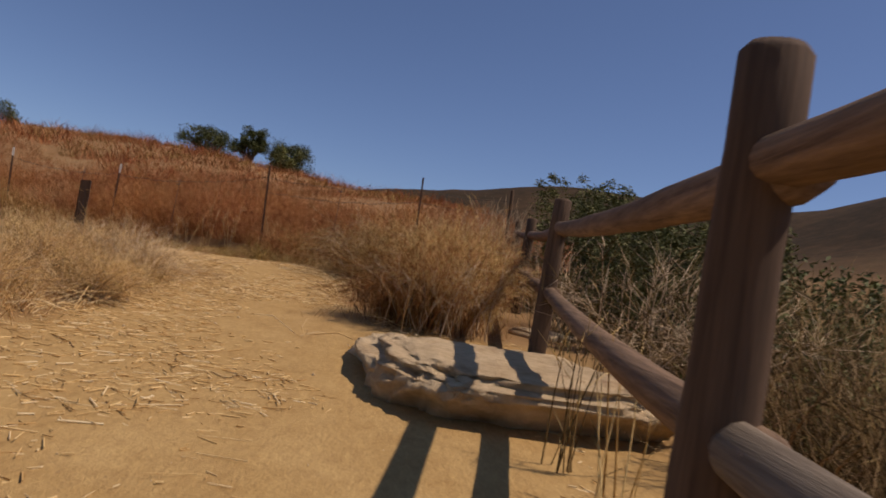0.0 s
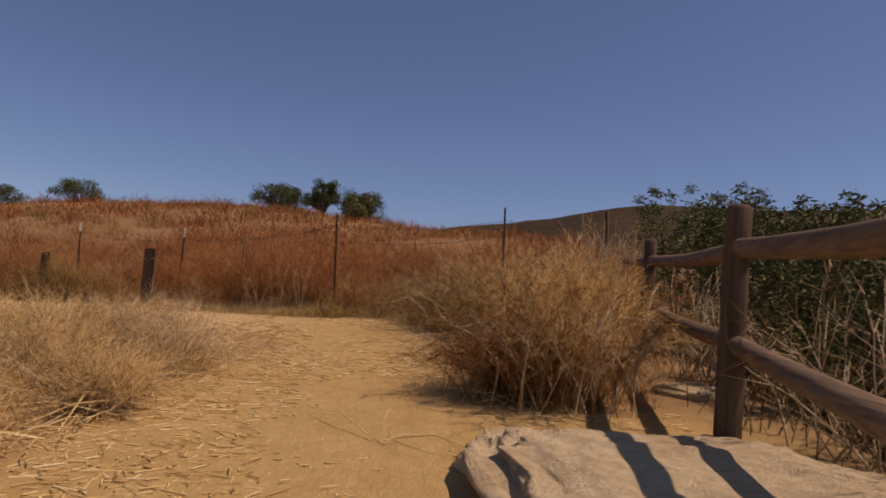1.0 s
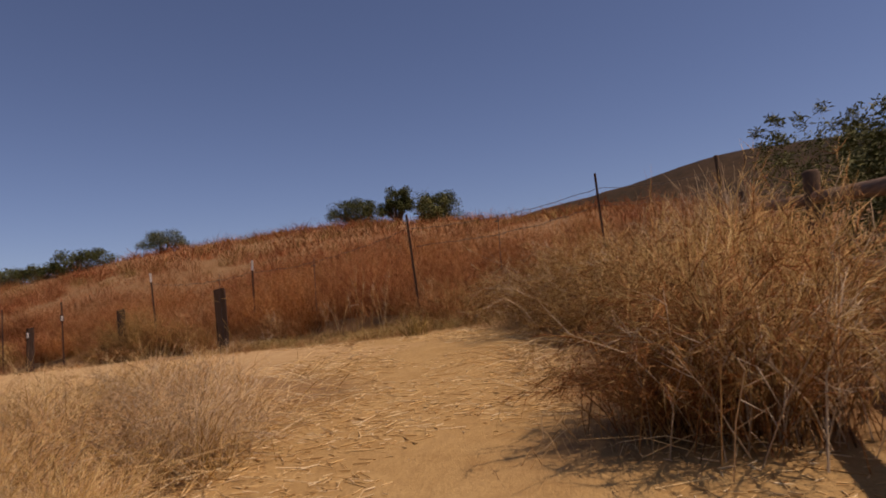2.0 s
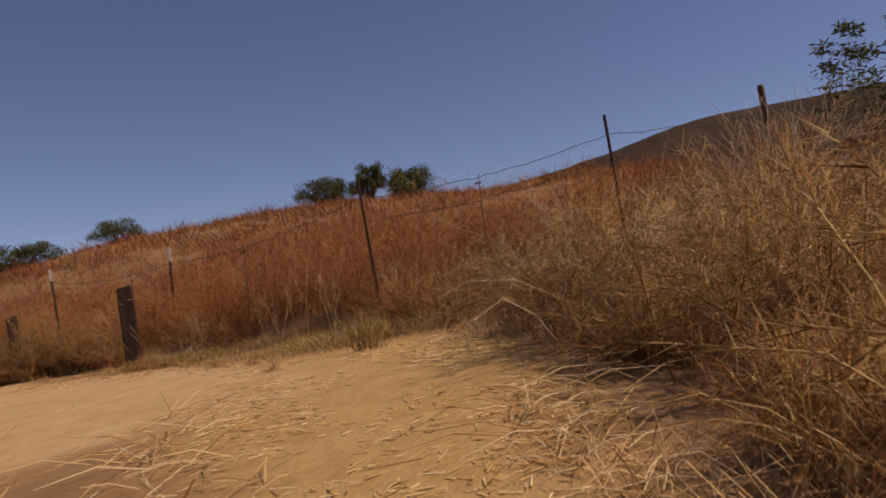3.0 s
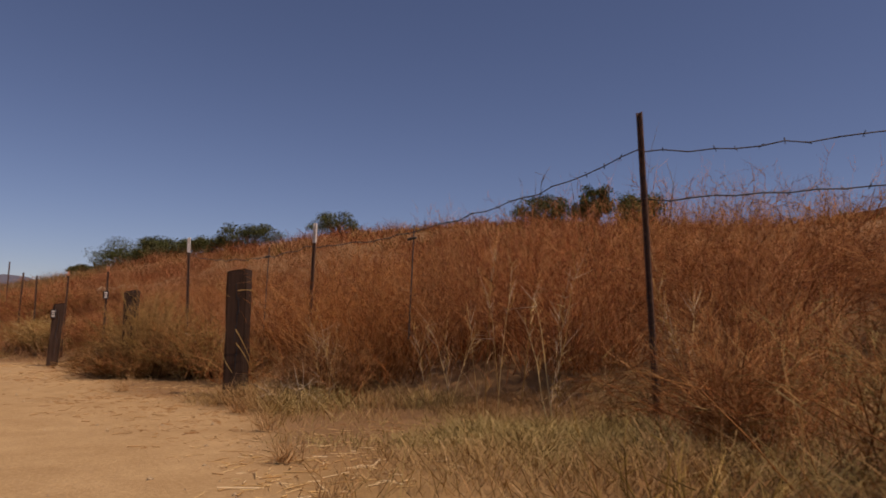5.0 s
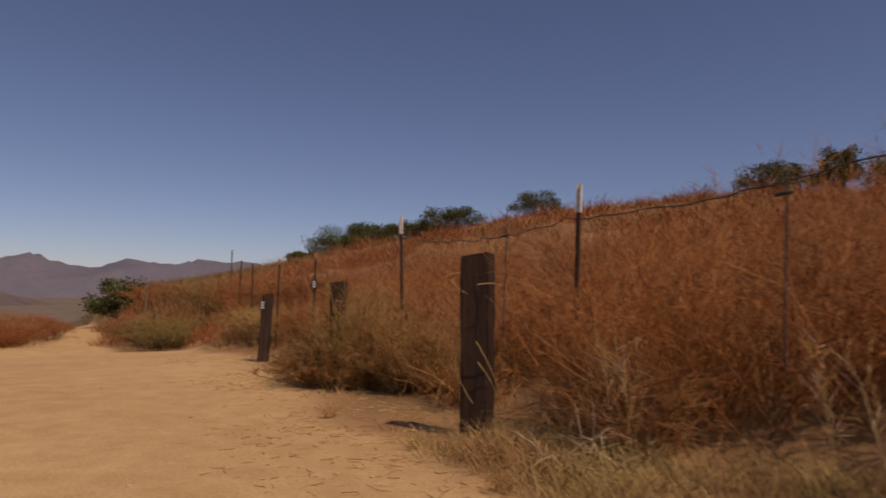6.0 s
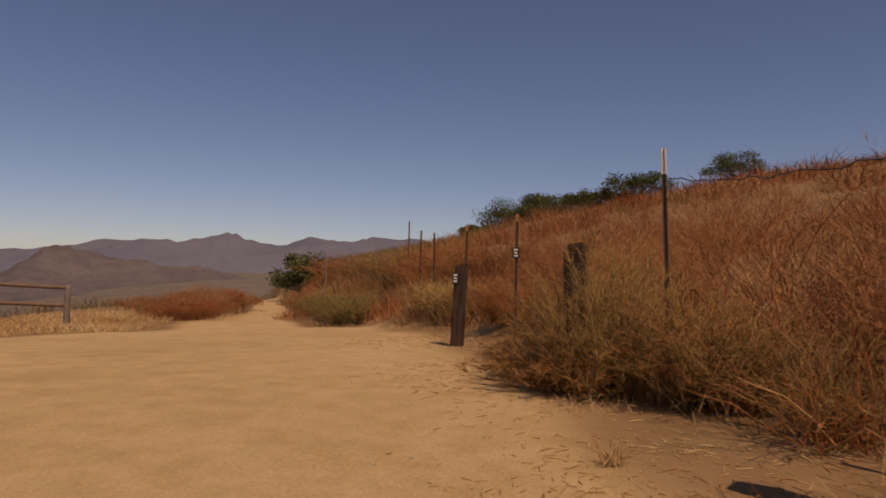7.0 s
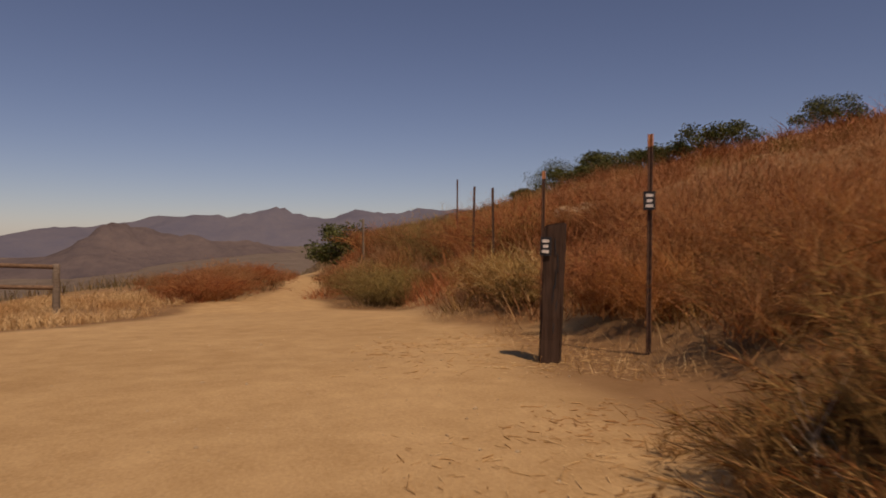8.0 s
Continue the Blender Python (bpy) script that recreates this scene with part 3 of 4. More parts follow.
boulder(0.92, 3.68, 0.435, (0.75, 0.90, 0.27), 11, 9, "long pale sandstone boulder lying under the log fence", 0.40, 6, 0.50, 0.072)
boulder(-19.0, 9.6, -0.02, (0.40, 0.30, 0.16), 20, 3, "low pale boulder at the edge of the dirt road", 0.3, 4)
boulder(1.85, 3.9, 0.24, (0.42, 0.55, 0.26), -12, 5, "broken pale sandstone boulder behind the log fence", 0.2, 5)
boulder(1.50, 6.2, 0.60, (0.30, 0.24, 0.14), 40, 4, "small pale rock beside the log fence", 0.1, 4)
for k, (x, y, s) in enumerate([(-17.4, 17.9, 0.40), (-18.4, 18.5, 0.3), (-20.4, 21.0, 0.4), (-21.0, 22.0, 0.3)]):
    boulder(x, y, float(land(x, y)) + 0.35 * s, (s, 0.7 * s, 0.55 * s), 30 * k, 7 + k, "pale weathered rock on the dry hillside", 0.0, 3)


# ---- dry brush and leafy bushes ----
def twig_bush(name, x, y, r, h, stems, twigs, mats, seed, label, droop=0.35, up=0.6, thick=0.0035, twig_len=0.28, oval=1.0, turn=0.0):
    """Stems that arch out of one root, with side twigs on them."""
    g = np.random.default_rng(seed)
    z = float(land(x, y))
    category = {"weed": "weed", "grass_tuft": "grass tuft"}.get(name, "bush")
    bush = thing(name, (x, y, z), label, category, {"weed": "dry weeds", "grass tuft": "grass tufts", "bush": "dry bushes"}[category])
    k = 5
    s = np.linspace(0, 1, k)[None]
    a = g.uniform(0, 2 * math.pi, stems)
    el = np.clip(g.beta(1.4, 1.3, stems), 0.05, 0.98) * math.pi / 2
    reach, rise = r * np.cos(el) * g.uniform(0.75, 1.12, stems), h * (up + (1 - up) * np.sin(el)) * g.uniform(0.6, 1.05, stems)
    wob = g.normal(0, 0.055, (stems, k, 3)) * r * s[..., None]
    root = g.normal(0, 0.24 * r, (stems, 2))
    px = root[:, :1] + (np.cos(a) * reach)[:, None] * s ** 1.1
    py = root[:, 1:] + (np.sin(a) * reach)[:, None] * s ** 1.1
    fall = droop * np.cos(el)[:, None]
    pz = rise[:, None] * (s * (1 + fall) - fall * 1.25 * s ** 2.4)
    P = np.stack([px, py, pz], -1) + wob
    P[..., 1] *= oval
    P[..., 2] = np.maximum(P[..., 2], 0.01)
    R = thick * g.uniform(0.7, 1.5, stems)[:, None] * (1.15 - 0.85 * s)
    c, sn = math.cos(radians(turn)), math.sin(radians(turn))
    M = np.array([[c, -sn, 0], [sn, c, 0], [0, 0, 1]])
    P = P @ M.T + np.array([x, y, z])
    v, q, t = spikes(P, R)
    tagged(mesh_ob("stem_tangle", arrays_mesh("stem_tangle", v, q, t), mats[0], bush), kind="stuff")
    twigs = int(0.88 * twigs)
    for n, (mat, piece) in enumerate(zip(mats[1:], ("twig_tangle", "fine_tangle"))):
        pick = g.integers(0, stems, twigs)
        f = g.uniform(0.12, 0.98, twigs) * (k - 1)
        i = np.minimum(f.astype(int), k - 2)
        w = (f - i)[:, None]
        at = P[pick, i] * (1 - w) + P[pick, i + 1] * w
        d = P[pick, i + 1] - P[pick, i]
        d /= np.linalg.norm(d, axis=1, keepdims=True) + 1e-9
        d = d * 1.2 + g.normal(0, 0.5, (twigs, 3))
        d /= np.linalg.norm(d, axis=1, keepdims=True)
        ln = twig_len * g.uniform(0.35, 1.2, twigs)[:, None]
        bend = g.normal(0, 0.2, (twigs, 3)) * ln
        T = np.stack([at, at + d * ln * 0.5 + bend * 0.4, at + d * ln + bend - np.array([0, 0, 0.12]) * ln], 1)
        T[..., 2] = np.maximum(T[..., 2], z + 0.01)
        shape = np.array([[0.62, 0.45, 0.2]])
        if n or twig_len <= 0.2:          # short twigs are straight
            T, shape = T[:, ::2], shape[:, ::2]
        rad = shape * thick * g.uniform(0.7, 1.3, twigs)[:, None]
        v, q, t = spikes(T, rad)
        tagged(mesh_ob(piece, arrays_mesh(piece, v, q, t), mat, bush), kind="stuff")
    return bush


def leaves(centres, spread, count, size, slim, g, droop=0.0, flat=1.0):
    """Small folded leaves scattered round clump centres."""
    pick = g.integers(0, len(centres), count)
    c = g.normal(0, 1, (count, 3))
    c *= (1.75 * g.uniform(0, 1, count) ** 0.4 / np.linalg.norm(c, axis=1))[:, None]
    c = centres[pick] + c * spread[pick][:, None] * np.array([1, 1, flat])
    d = g.normal(0, 1, (count, 3))
    d[:, 2] = d[:, 2] * 0.6 + droop
    d /= np.linalg.norm(d, axis=1, keepdims=True)
    w = np.cross(d, g.normal(0, 1, (count, 3)))
    w /= np.linalg.norm(w, axis=1, keepdims=True) + 1e-9
    nrm = np.cross(d, w)
    L = size * g.uniform(0.6, 1.3, count)[:, None]
    v = np.stack([c, c + d * L * 0.5 + w * L * slim + nrm * L * 0.08, c + d * L, c + d * L * 0.5 - w * L * slim + nrm * L * 0.08], 1)
    i = np.arange(count)[:, None] * 4
    return v.reshape(-1, 3), np.concatenate([i + np.array([0, 1, 2]), i + np.array([0, 2, 3])])


def leafy(name, x, y, r, h, count, size, mat, seed, label, category="bush", clumps=18, trunk=0.05, base=0.15, slim=0.22, limbs=3, droop=0.0, oval=1.0, upright=False):
    """A trunk with limbs that end in leaf clumps, with gaps between them."""
    g = np.random.default_rng(seed)
    z = float(land(x, y))
    plant = thing(name, (x, y, z), label, category)
    a = g.uniform(0, 2 * math.pi, clumps)
    lift = base + (0.95 - base) * g.uniform(0.0, 1, clumps) ** 0.8
    out = r * np.sqrt(np.clip(1 - ((lift - 0.45) / 0.62) ** 2, 0.05, 1)) * g.uniform(0.35, 1.0, clumps)
    C = np.stack([x + np.cos(a) * out, y + np.sin(a) * out * oval, z + h * lift], 1)
    roots = np.stack([g.normal(x, 0.05 * r, clumps), g.normal(y, 0.05 * r, clumps), np.full(clumps, z - 0.05)], 1)
    forks = roots * 0.45 + C * 0.55
    forks[:, 2] = z + h * (0.2 + 0.45 * lift)
    s = np.linspace(0, 1, 6)[None, :, None]
    P = (1 - s) ** 2 * roots[:, None] + 2 * s * (1 - s) * forks[:, None] + s ** 2 * C[:, None] + g.normal(0, 0.012 * h, (clumps, 6, 3)) * s
    v, q = tubes(P, trunk * g.uniform(0.4, 1.0, clumps)[:, None] * (1.05 - 0.85 * np.linspace(0, 1, 6))[None], 5)
    mesh_ob("branchwork", arrays_mesh("branchwork", v, q, None, True), M_BARK, plant)
    spread = r * g.uniform(0.11, 0.20, clumps)
    if upright:
        tips = np.concatenate([C + np.array([0, 0, 1.0]) * f * h * 0.12 for f in (0, 1, 2)])
        C, spread = tips, np.concatenate([spread * 0.8, spread * 0.5, spread * 0.3])
    v, t = leaves(C, spread, count, size, slim, g, droop, min(1.0, 0.9 * h / r))
    v[:, 2] = np.maximum(v[:, 2], np.repeat(land(v[::4, 0], v[::4, 1]), 4) + 0.02)
    mesh_ob("crown", arrays_mesh("crown", v, None, t), mat, plant)
    return plant


GOLDEN = "tangled straw-coloured dry bush beside the path"
twig_bush("dry_bush", 0.50, 5.45, 0.72, 0.95, 300, 9000, (M_TANGLE, M_BROWN, M_GOLD), 1, GOLDEN, 1.35, 0.38, 0.0020, 0.13)
twig_bush("dry_bush", 0.22, 5.50, 0.46, 0.52, 260, 5200, (M_TANGLE, M_BROWN, M_TANGLE), 11, "dense orange-brown brush at the foot of a tangled bush", 0.9, 0.4, 0.0018, 0.10)
twig_bush("dry_bush", 0.62, 5.95, 0.70, 1.10, 130, 4200, (M_GOLD, M_TANGLE, M_GOLD), 6, "bleached dry stalks standing in a tangled bush", 0.6, 0.5, 0.0024, 0.13)
twig_bush("dry_bush", 0.55, 5.25, 0.66, 0.88, 60, 700, (M_PALE, M_PALE), 10, "loose bleached stalks sprawling out of a tangled bush", 0.9, 0.42, 0.0028, 0.16)
twig_bush("dry_bush", 0.42, 7.75, 0.86, 0.95, 340, 7600, (M_TANGLE, M_TANGLE, M_GOLD), 2, GOLDEN, 1.1, 0.35, 0.0021, 0.12)
twig_bush("dry_bush", 0.88, 6.80, 0.66, 0.85, 280, 4200, (M_GOLD, M_GOLD, M_BROWN), 7, GOLDEN, 1.0, 0.4, 0.0021, 0.13)
twig_bush("dry_bush", -0.25, 9.05, 0.95, 0.95, 340, 9500, (M_TANGLE, M_TANGLE, M_GOLD), 3, GOLDEN, 1.1, 0.35, 0.0021, 0.12)
twig_bush("dry_bush", -0.30, 9.00, 1.12, 0.98, 90, 2600, (M_PALE, M_PALE, M_GOLD), 12, "long bleached stalks arching out of a dark tangled bush", 1.25, 0.38, 0.0021, 0.15)
twig_bush("dry_bush", -0.75, 9.75, 0.60, 0.62, 180, 4200, (M_GOLD, M_TANGLE, M_PALE), 15, "low tangle of bleached stalks over rust-brown brush", 1.1, 0.4, 0.0020, 0.12)
twig_bush("dry_bush", -0.15, 8.30, 0.50, 0.45, 240, 5200, (M_TANGLE, M_TANGLE, M_GOLD), 8, "low sprawling rust-brown brush at the path edge", 0.9, 0.35, 0.0019, 0.11)
twig_bush("dry_bush", 0.20, 6.90, 0.45, 0.45, 200, 3000, (M_GOLD, M_GOLD, M_BROWN), 9, "low sprawling straw-coloured brush at the path edge", 0.9, 0.35, 0.0021, 0.12)
twig_bush("dry_bush", 0.60, 9.90, 1.0, 1.15, 60, 1000, (M_PALE, M_GOLD, M_PALE), 14, "long bleached stalks standing in a dark tangled bush", 0.9, 0.5, 0.0030, 0.16)
twig_bush("dry_bush", 0.78, 9.75, 1.10, 1.15, 360, 6200, (M_TANGLE, M_TANGLE, M_BROWN), 4, GOLDEN, 0.9, 0.4, 0.0024, 0.16)
twig_bush("dry_bush", -0.85, 10.35, 0.42, 0.45, 200, 3600, (M_BROWN, M_GOLD, M_BROWN), 13, "low rust and golden brush where the path meets the road", 0.9, 0.4, 0.0021, 0.12)
twig_bush("dry_bush", 1.26, 11.30, 0.9, 1.35, 220, 1000, (M_PALE, M_PALE), 5, "tall bleached dry weeds by the fence end", 0.2, 0.7)
RUSTY = "rust-brown dry brush growing through the wire fence"
for k, (x, y, r, h) in enumerate([(-5.02, 12.89, 0.95, 1.12), (-4.19, 13.07, 0.95, 1.20), (-3.25, 12.65, 0.85, 1.02), (-5.59, 13.66, 0.9, 1.05), (-4.45, 14.16, 1.1, 1.2), (-2.20, 12.60, 0.9, 1.0), (-2.99, 13.76, 1.1, 1.15), (-1.14, 12.80, 0.9, 0.95), (-6.99, 13.81, 0.8, 0.85), (-9.90, 15.09, 0.75, 0.8), (-10.42, 15.42, 0.85, 0.95), (-9.07, 14.62, 0.55, 0.7), (-9.59, 15.95, 0.9, 0.95), (-12.36, 16.30, 0.85, 0.9), (-11.04, 16.40, 0.9, 1.0)]):
    twig_bush("brush", x, y, r, h, 260, 4300 if k < 8 else 2400, (M_BROWN, M_BROWN, M_RED if k % 3 else M_ORANGE), 20 + k, RUSTY, 0.55, 0.42, 0.0021, 0.14)
for k, (x, y, r, h) in enumerate([(-5.62, 12.78, 0.50, 0.95), (-5.20, 12.50, 0.45, 0.50), (-6.4, 14.3, 1.0, 1.1), (-5.4, 15.0, 1.1, 1.2), (-4.0, 15.2, 1.1, 1.2), (-2.6, 14.9, 1.1, 1.1), (-1.6, 14.2, 1.0, 1.0), (-7.6, 15.9, 1.1, 1.1), (-9.9, 16.6, 1.1, 1.1), (-0.4, 13.4, 0.9, 1.0), (-12.2, 16.3, 1.0, 0.95), (-10.5, 14.9, 0.6, 0.6), (-11.9, 15.35, 0.6, 0.6)]):
    twig_bush("brush", x, y, r, h, 170, 2300, (M_BROWN, M_TANGLE if k % 2 else M_BROWN, M_RED if k % 3 else M_ORANGE), 160 + k, RUSTY if k < 2 else "rust-brown dry brush on the slope above the fence", 0.6, 0.42, 0.0024, 0.16)
SPRAWL = "sprawling olive-brown brush around a timber post"
twig_bush("brush", -8.50, 13.12, 0.55, 0.34, 200, 5200, (M_OLIVE, M_OLIVE_BRUSH, M_BROWN), 40, SPRAWL, 0.5, 0.3, 0.0032, 0.12)
twig_bush("brush", -8.38, 13.28, 0.56, 1.02, 260, 7000, (M_OLIVE, M_OLIVE_BRUSH, M_OLIVE_BRUSH), 41, SPRAWL, 0.25, 0.45, 0.0028, 0.13)
twig_bush("brush", -9.05, 13.28, 0.45, 0.36, 150, 3600, (M_OLIVE, M_TANGLE, M_OLIVE_BRUSH), 38, SPRAWL, 0.5, 0.3, 0.0030, 0.11)
twig_bush("brush", -8.95, 13.62, 0.50, 0.85, 220, 5200, (M_OLIVE, M_TANGLE, M_BROWN), 37, "dark rust and olive brush behind a timber post", 0.4, 0.45, 0.0024, 0.12)
twig_bush("bare_bush", -9.0, 13.2, 0.42, 0.30, 14, 60, (M_PALE, M_PALE), 36, "bleached dead branches lying in the brush by a timber post", 0.6, 0.35, 0.005, 0.18)
twig_bush("brush", -7.70, 13.30, 0.55, 0.70, 220, 4400, (M_OLIVE, M_BROWN, M_OLIVE_BRUSH), 39, "dark olive and rust brush between the posts", 0.6, 0.4, 0.0026, 0.13)
twig_bush("brush", -6.87, 13.15, 0.55, 0.55, 160, 1200, (M_BROWN, M_OLIVE_BRUSH), 42, "low rust and olive brush between the posts", 0.7, 0.3, 0.003, 0.16)
twig_bush("bare_bush", -5.22, 12.08, 0.5, 0.22, 12, 40, (M_PALE, M_PALE), 49, "bleached branches lying at the foot of a timber post", 0.3, 0.3, 0.007, 0.25)
twig_bush("bare_bush", -7.78, 13.50, 0.34, 0.62, 7, 16, (M_PALE, M_PALE), 44, "few bare bleached branches in the brush", 0.3, 0.6, 0.006, 0.25)
twig_bush("brush", -7.54, 13.44, 0.5, 0.6, 170, 1500, (M_BROWN, M_RED, M_OLIVE_BRUSH), 48, "low dark rust brush between the posts", 0.6, 0.4, 0.003, 0.16)
twig_bush("brush", -9.09, 13.37, 0.36, 0.48, 130, 1800, (M_OLIVE, M_OLIVE_BRUSH, M_BROWN), 43, "feathery olive-brown brush beside a timber post", 0.5, 0.4, 0.003, 0.12)
twig_bush("bare_bush", 1.93, 4.62, 0.75, 1.0, 36, 420, (M_PALE, M_OLIVE, M_PALE), 45, "bare bleached branches behind the log fence", 0.3, 0.6, 0.0042, 0.3)
twig_bush("bare_bush", 2.08, 3.72, 0.9, 1.0, 36, 520, (M_OLIVE, M_OLIVE, M_PALE), 46, "bare bleached branches behind the log fence", 0.7, 0.55, 0.0042, 0.3)
for k, (x, y, r, h) in enumerate([(2.23, 2.56, 0.75, 0.95), (2.68, 4.20, 0.9, 1.25), (1.98, 1.35, 0.6, 0.75), (3.28, 3.47, 1.0, 1.2)]):
    twig_bush("brush", x, y, r, h, 260, 2200, (M_OLIVE, M_OLIVE, M_SLOPE), 52 + k, "dark olive-brown brush behind the log fence", 0.5, 0.5, 0.003, 0.18)
twig_bush("bare_bush", 1.73, 6.88, 0.5, 0.7, 50, 260, (M_PALE, M_PALE), 47, "bare bleached branches behind the log fence", 0.2, 0.6, 0.005, 0.4)
TRAIL = "rounded rust-brown brush where the trail leaves the road"
for k, (x, y, r, h) in enumerate([(-26.0, 13.9, 1.3, 0.75), (-27.4, 14.3, 1.35, 0.95), (-29.4, 15.1, 1.3, 0.95), (-31.5, 16.3, 1.0, 0.8), (-26.9, 17.95, 0.85, 0.8)]):
    twig_bush("brush", x, y, r, h, 420, 4200, (M_BROWN, M_RED, M_RED), 50 + k, TRAIL, 0.9, 0.45, 0.005, 0.2)
OLIVE = "olive-green brush on the bank above the road"
RUST = "dry rust-brown brush on the bank above the road"
for k, (x, y, r, h, m, label) in enumerate([
        (-24.6, 17.7, 1.2, 0.95, (M_OLIVE, M_OLIVE_BRUSH, M_GREEN_BRUSH), OLIVE), (-22.6, 17.3, 1.3, 1.05, (M_OLIVE, M_GREEN_BRUSH, M_OLIVE_BRUSH), OLIVE),
        (-20.9, 17.1, 1.0, 0.9, (M_OLIVE, M_OLIVE_BRUSH, M_GREEN_BRUSH), OLIVE), (-22.0, 18.7, 1.5, 1.25, (M_OLIVE, M_GREEN_BRUSH, M_OLIVE_BRUSH), OLIVE),
        (-19.6, 18.2, 1.2, 1.0, (M_BROWN, M_RED, M_RED), RUST), (-18.0, 18.0, 1.1, 0.95, (M_BROWN, M_RED, M_BROWN), RUST), (-16.6, 17.4, 1.0, 0.85, (M_BROWN, M_RED, M_OLIVE_BRUSH), RUST),
        (-15.6, 16.2, 0.8, 0.6, (M_BROWN, M_GOLD, M_OLIVE_BRUSH), RUST), (-14.6, 16.0, 0.75, 0.65, (M_OLIVE, M_OLIVE_BRUSH, M_GOLD), OLIVE), (-12.7, 15.6, 0.7, 0.75, (M_BROWN, M_RED, M_RED), RUST),
        (-27.5, 20.0, 1.4, 0.8, (M_BROWN, M_RED, M_OLIVE_BRUSH), RUST), (-31.0, 20.4, 1.6, 1.0, (M_BROWN, M_RED, M_RED), RUST), (-15.4, 17.9, 1.1, 1.0, (M_BROWN, M_RED, M_RED), RUST)]):
    twig_bush("brush", x, y, r, h, 320, 3200, m, 60 + k, label, 0.75, 0.45, 0.0046 if x < -16 else 0.0035, 0.2)

twig_bush("brush", -2.15, 11.25, 0.6, 0.6, 200, 2400, (M_BROWN, M_TANGLE, M_BROWN), 80, "low rust-brown brush at the foot of a steel stake", 0.7, 0.4, 0.002, 0.16)
twig_bush("brush", -1.58, 10.85, 0.6, 0.65, 200, 1000, (M_TANGLE, M_BROWN, M_VERGE), 81, "low rust and golden brush at the foot of the wire fence", 0.7, 0.4, 0.002, 0.16)
twig_bush("weed", -2.10, 9.75, 0.24, 0.34, 50, 200, (M_OLIVE_BRUSH, M_OLIVE_BRUSH), 82, "small grey-green weed at the road edge", 0.2, 0.6, 0.003, 0.1)
for k, (x, y, rr, h) in enumerate([(-1.75, 5.2, 0.50, 0.42), (-2.1, 4.6, 0.55, 0.46), (-2.3, 5.9, 0.6, 0.46), (-2.9, 5.5, 0.65, 0.50), (-2.55, 4.0, 0.55, 0.42), (-2.8, 6.4, 0.6, 0.46), (-3.5, 5.2, 0.7, 0.50), (-1.55, 4.3, 0.35, 0.30), (-3.9, 5.9, 0.5, 0.40), (-1.9, 3.6, 0.45, 0.34)]):
    twig_bush("dry_bush", x, y, rr, h, 150, 2000, (M_PALE, M_GOLD, M_TAN) if k % 2 else (M_GOLD, M_PALE, M_TAN), 110 + k, "low wispy dry bush in the grass beside the path", 0.8, 0.45, 0.0018, 0.15)
for k, (x, y) in enumerate([(-3.77, 10.42), (-4.45, 11.01), (-5.17, 11.51), (-7.11, 12.06), (-2.68, 9.34), (-6.02, 11.85), (-9.69, 13.25), (-3.10, 9.88)]):
    twig_bush("grass_tuft", x, y, 0.10, 0.13, 44, 30, (M_TAN, M_OLIVE), 130 + k, "small dry grass tuft at the road edge", 0.3, 0.5, 0.0018, 0.05)
WEED = "tall bleached dry weed in front of the brush"
for k, (x, y, h) in enumerate([(-3.56, 11.99, 1.05), (-3.15, 11.79, 0.95), (-4.13, 12.27, 0.9), (-2.54, 11.90, 0.85), (-5.07, 12.34, 0.7)]):
    twig_bush("weed", x, y, 0.22, h, 5, 60, (M_GOLD, M_GOLD, M_PALE), 84 + k, WEED, 0.15, 0.8, 0.0027, 0.17)
for k, (x, y, h) in enumerate([(-4.45, 14.46, 1.55), (-4.97, 14.93, 1.5), (-3.82, 14.58, 1.65), (-3.20, 14.09, 1.45), (-5.90, 14.85, 1.3)]):
    twig_bush("weed", x, y, 0.25, h, 5, 26, (M_OLIVE, M_OLIVE), 94 + k, "thin dark dry stalk standing above the brush", 0.1, 0.9, 0.004, 0.25)
twig_bush("weed", 1.04, 2.48, 0.14, 0.72, 9, 24, (M_OLIVE, M_GOLD), 100, "thin dry stems beside the boulder", 0.1, 0.85, 0.003, 0.12)
twig_bush("weed", 1.12, 2.16, 0.12, 0.62, 8, 20, (M_GOLD, M_OLIVE), 101, "thin dry stems beside the boulder", 0.1, 0.85, 0.003, 0.12)

# leafy bushes on the creek side of the log fence
WILLOWY = "tall green willow-leaved bush behind the log fence"
leafy("green_bush", 2.53, 8.82, 0.95, 1.6, 15000, 0.065, M_WILLOW, 1, WILLOWY, "bush", 96, 0.009, 0.06, 0.14, upright=True)
leafy("green_bush", 3.58, 7.60, 1.15, 1.55, 14000, 0.07, M_WILLOW, 2, WILLOWY, "bush", 96, 0.009, 0.06, 0.14, upright=True)
leafy("green_bush", 2.73, 6.16, 0.95, 1.45, 16000, 0.06, M_WILLOW, 8, WILLOWY, "bush", 96, 0.009, 0.06, 0.14, upright=True)
leafy("green_bush", 2.68, 11.70, 1.0, 2.0, 6000, 0.07, M_WILLOW, 3, WILLOWY, "bush", 28, 0.016, 0.10, 0.13, upright=True)
leafy("green_bush", 3.58, 5.24, 1.2, 1.5, 9000, 0.06, M_LEAF, 4, "dense dark green bush below the log fence", "bush", 32, 0.02, 0.05)
leafy("green_bush", 2.98, 3.27, 1.1, 1.15, 8000, 0.05, M_SUN_LEAF, 5, "dense green bush below the log fence", "bush", 30, 0.02, 0.05)
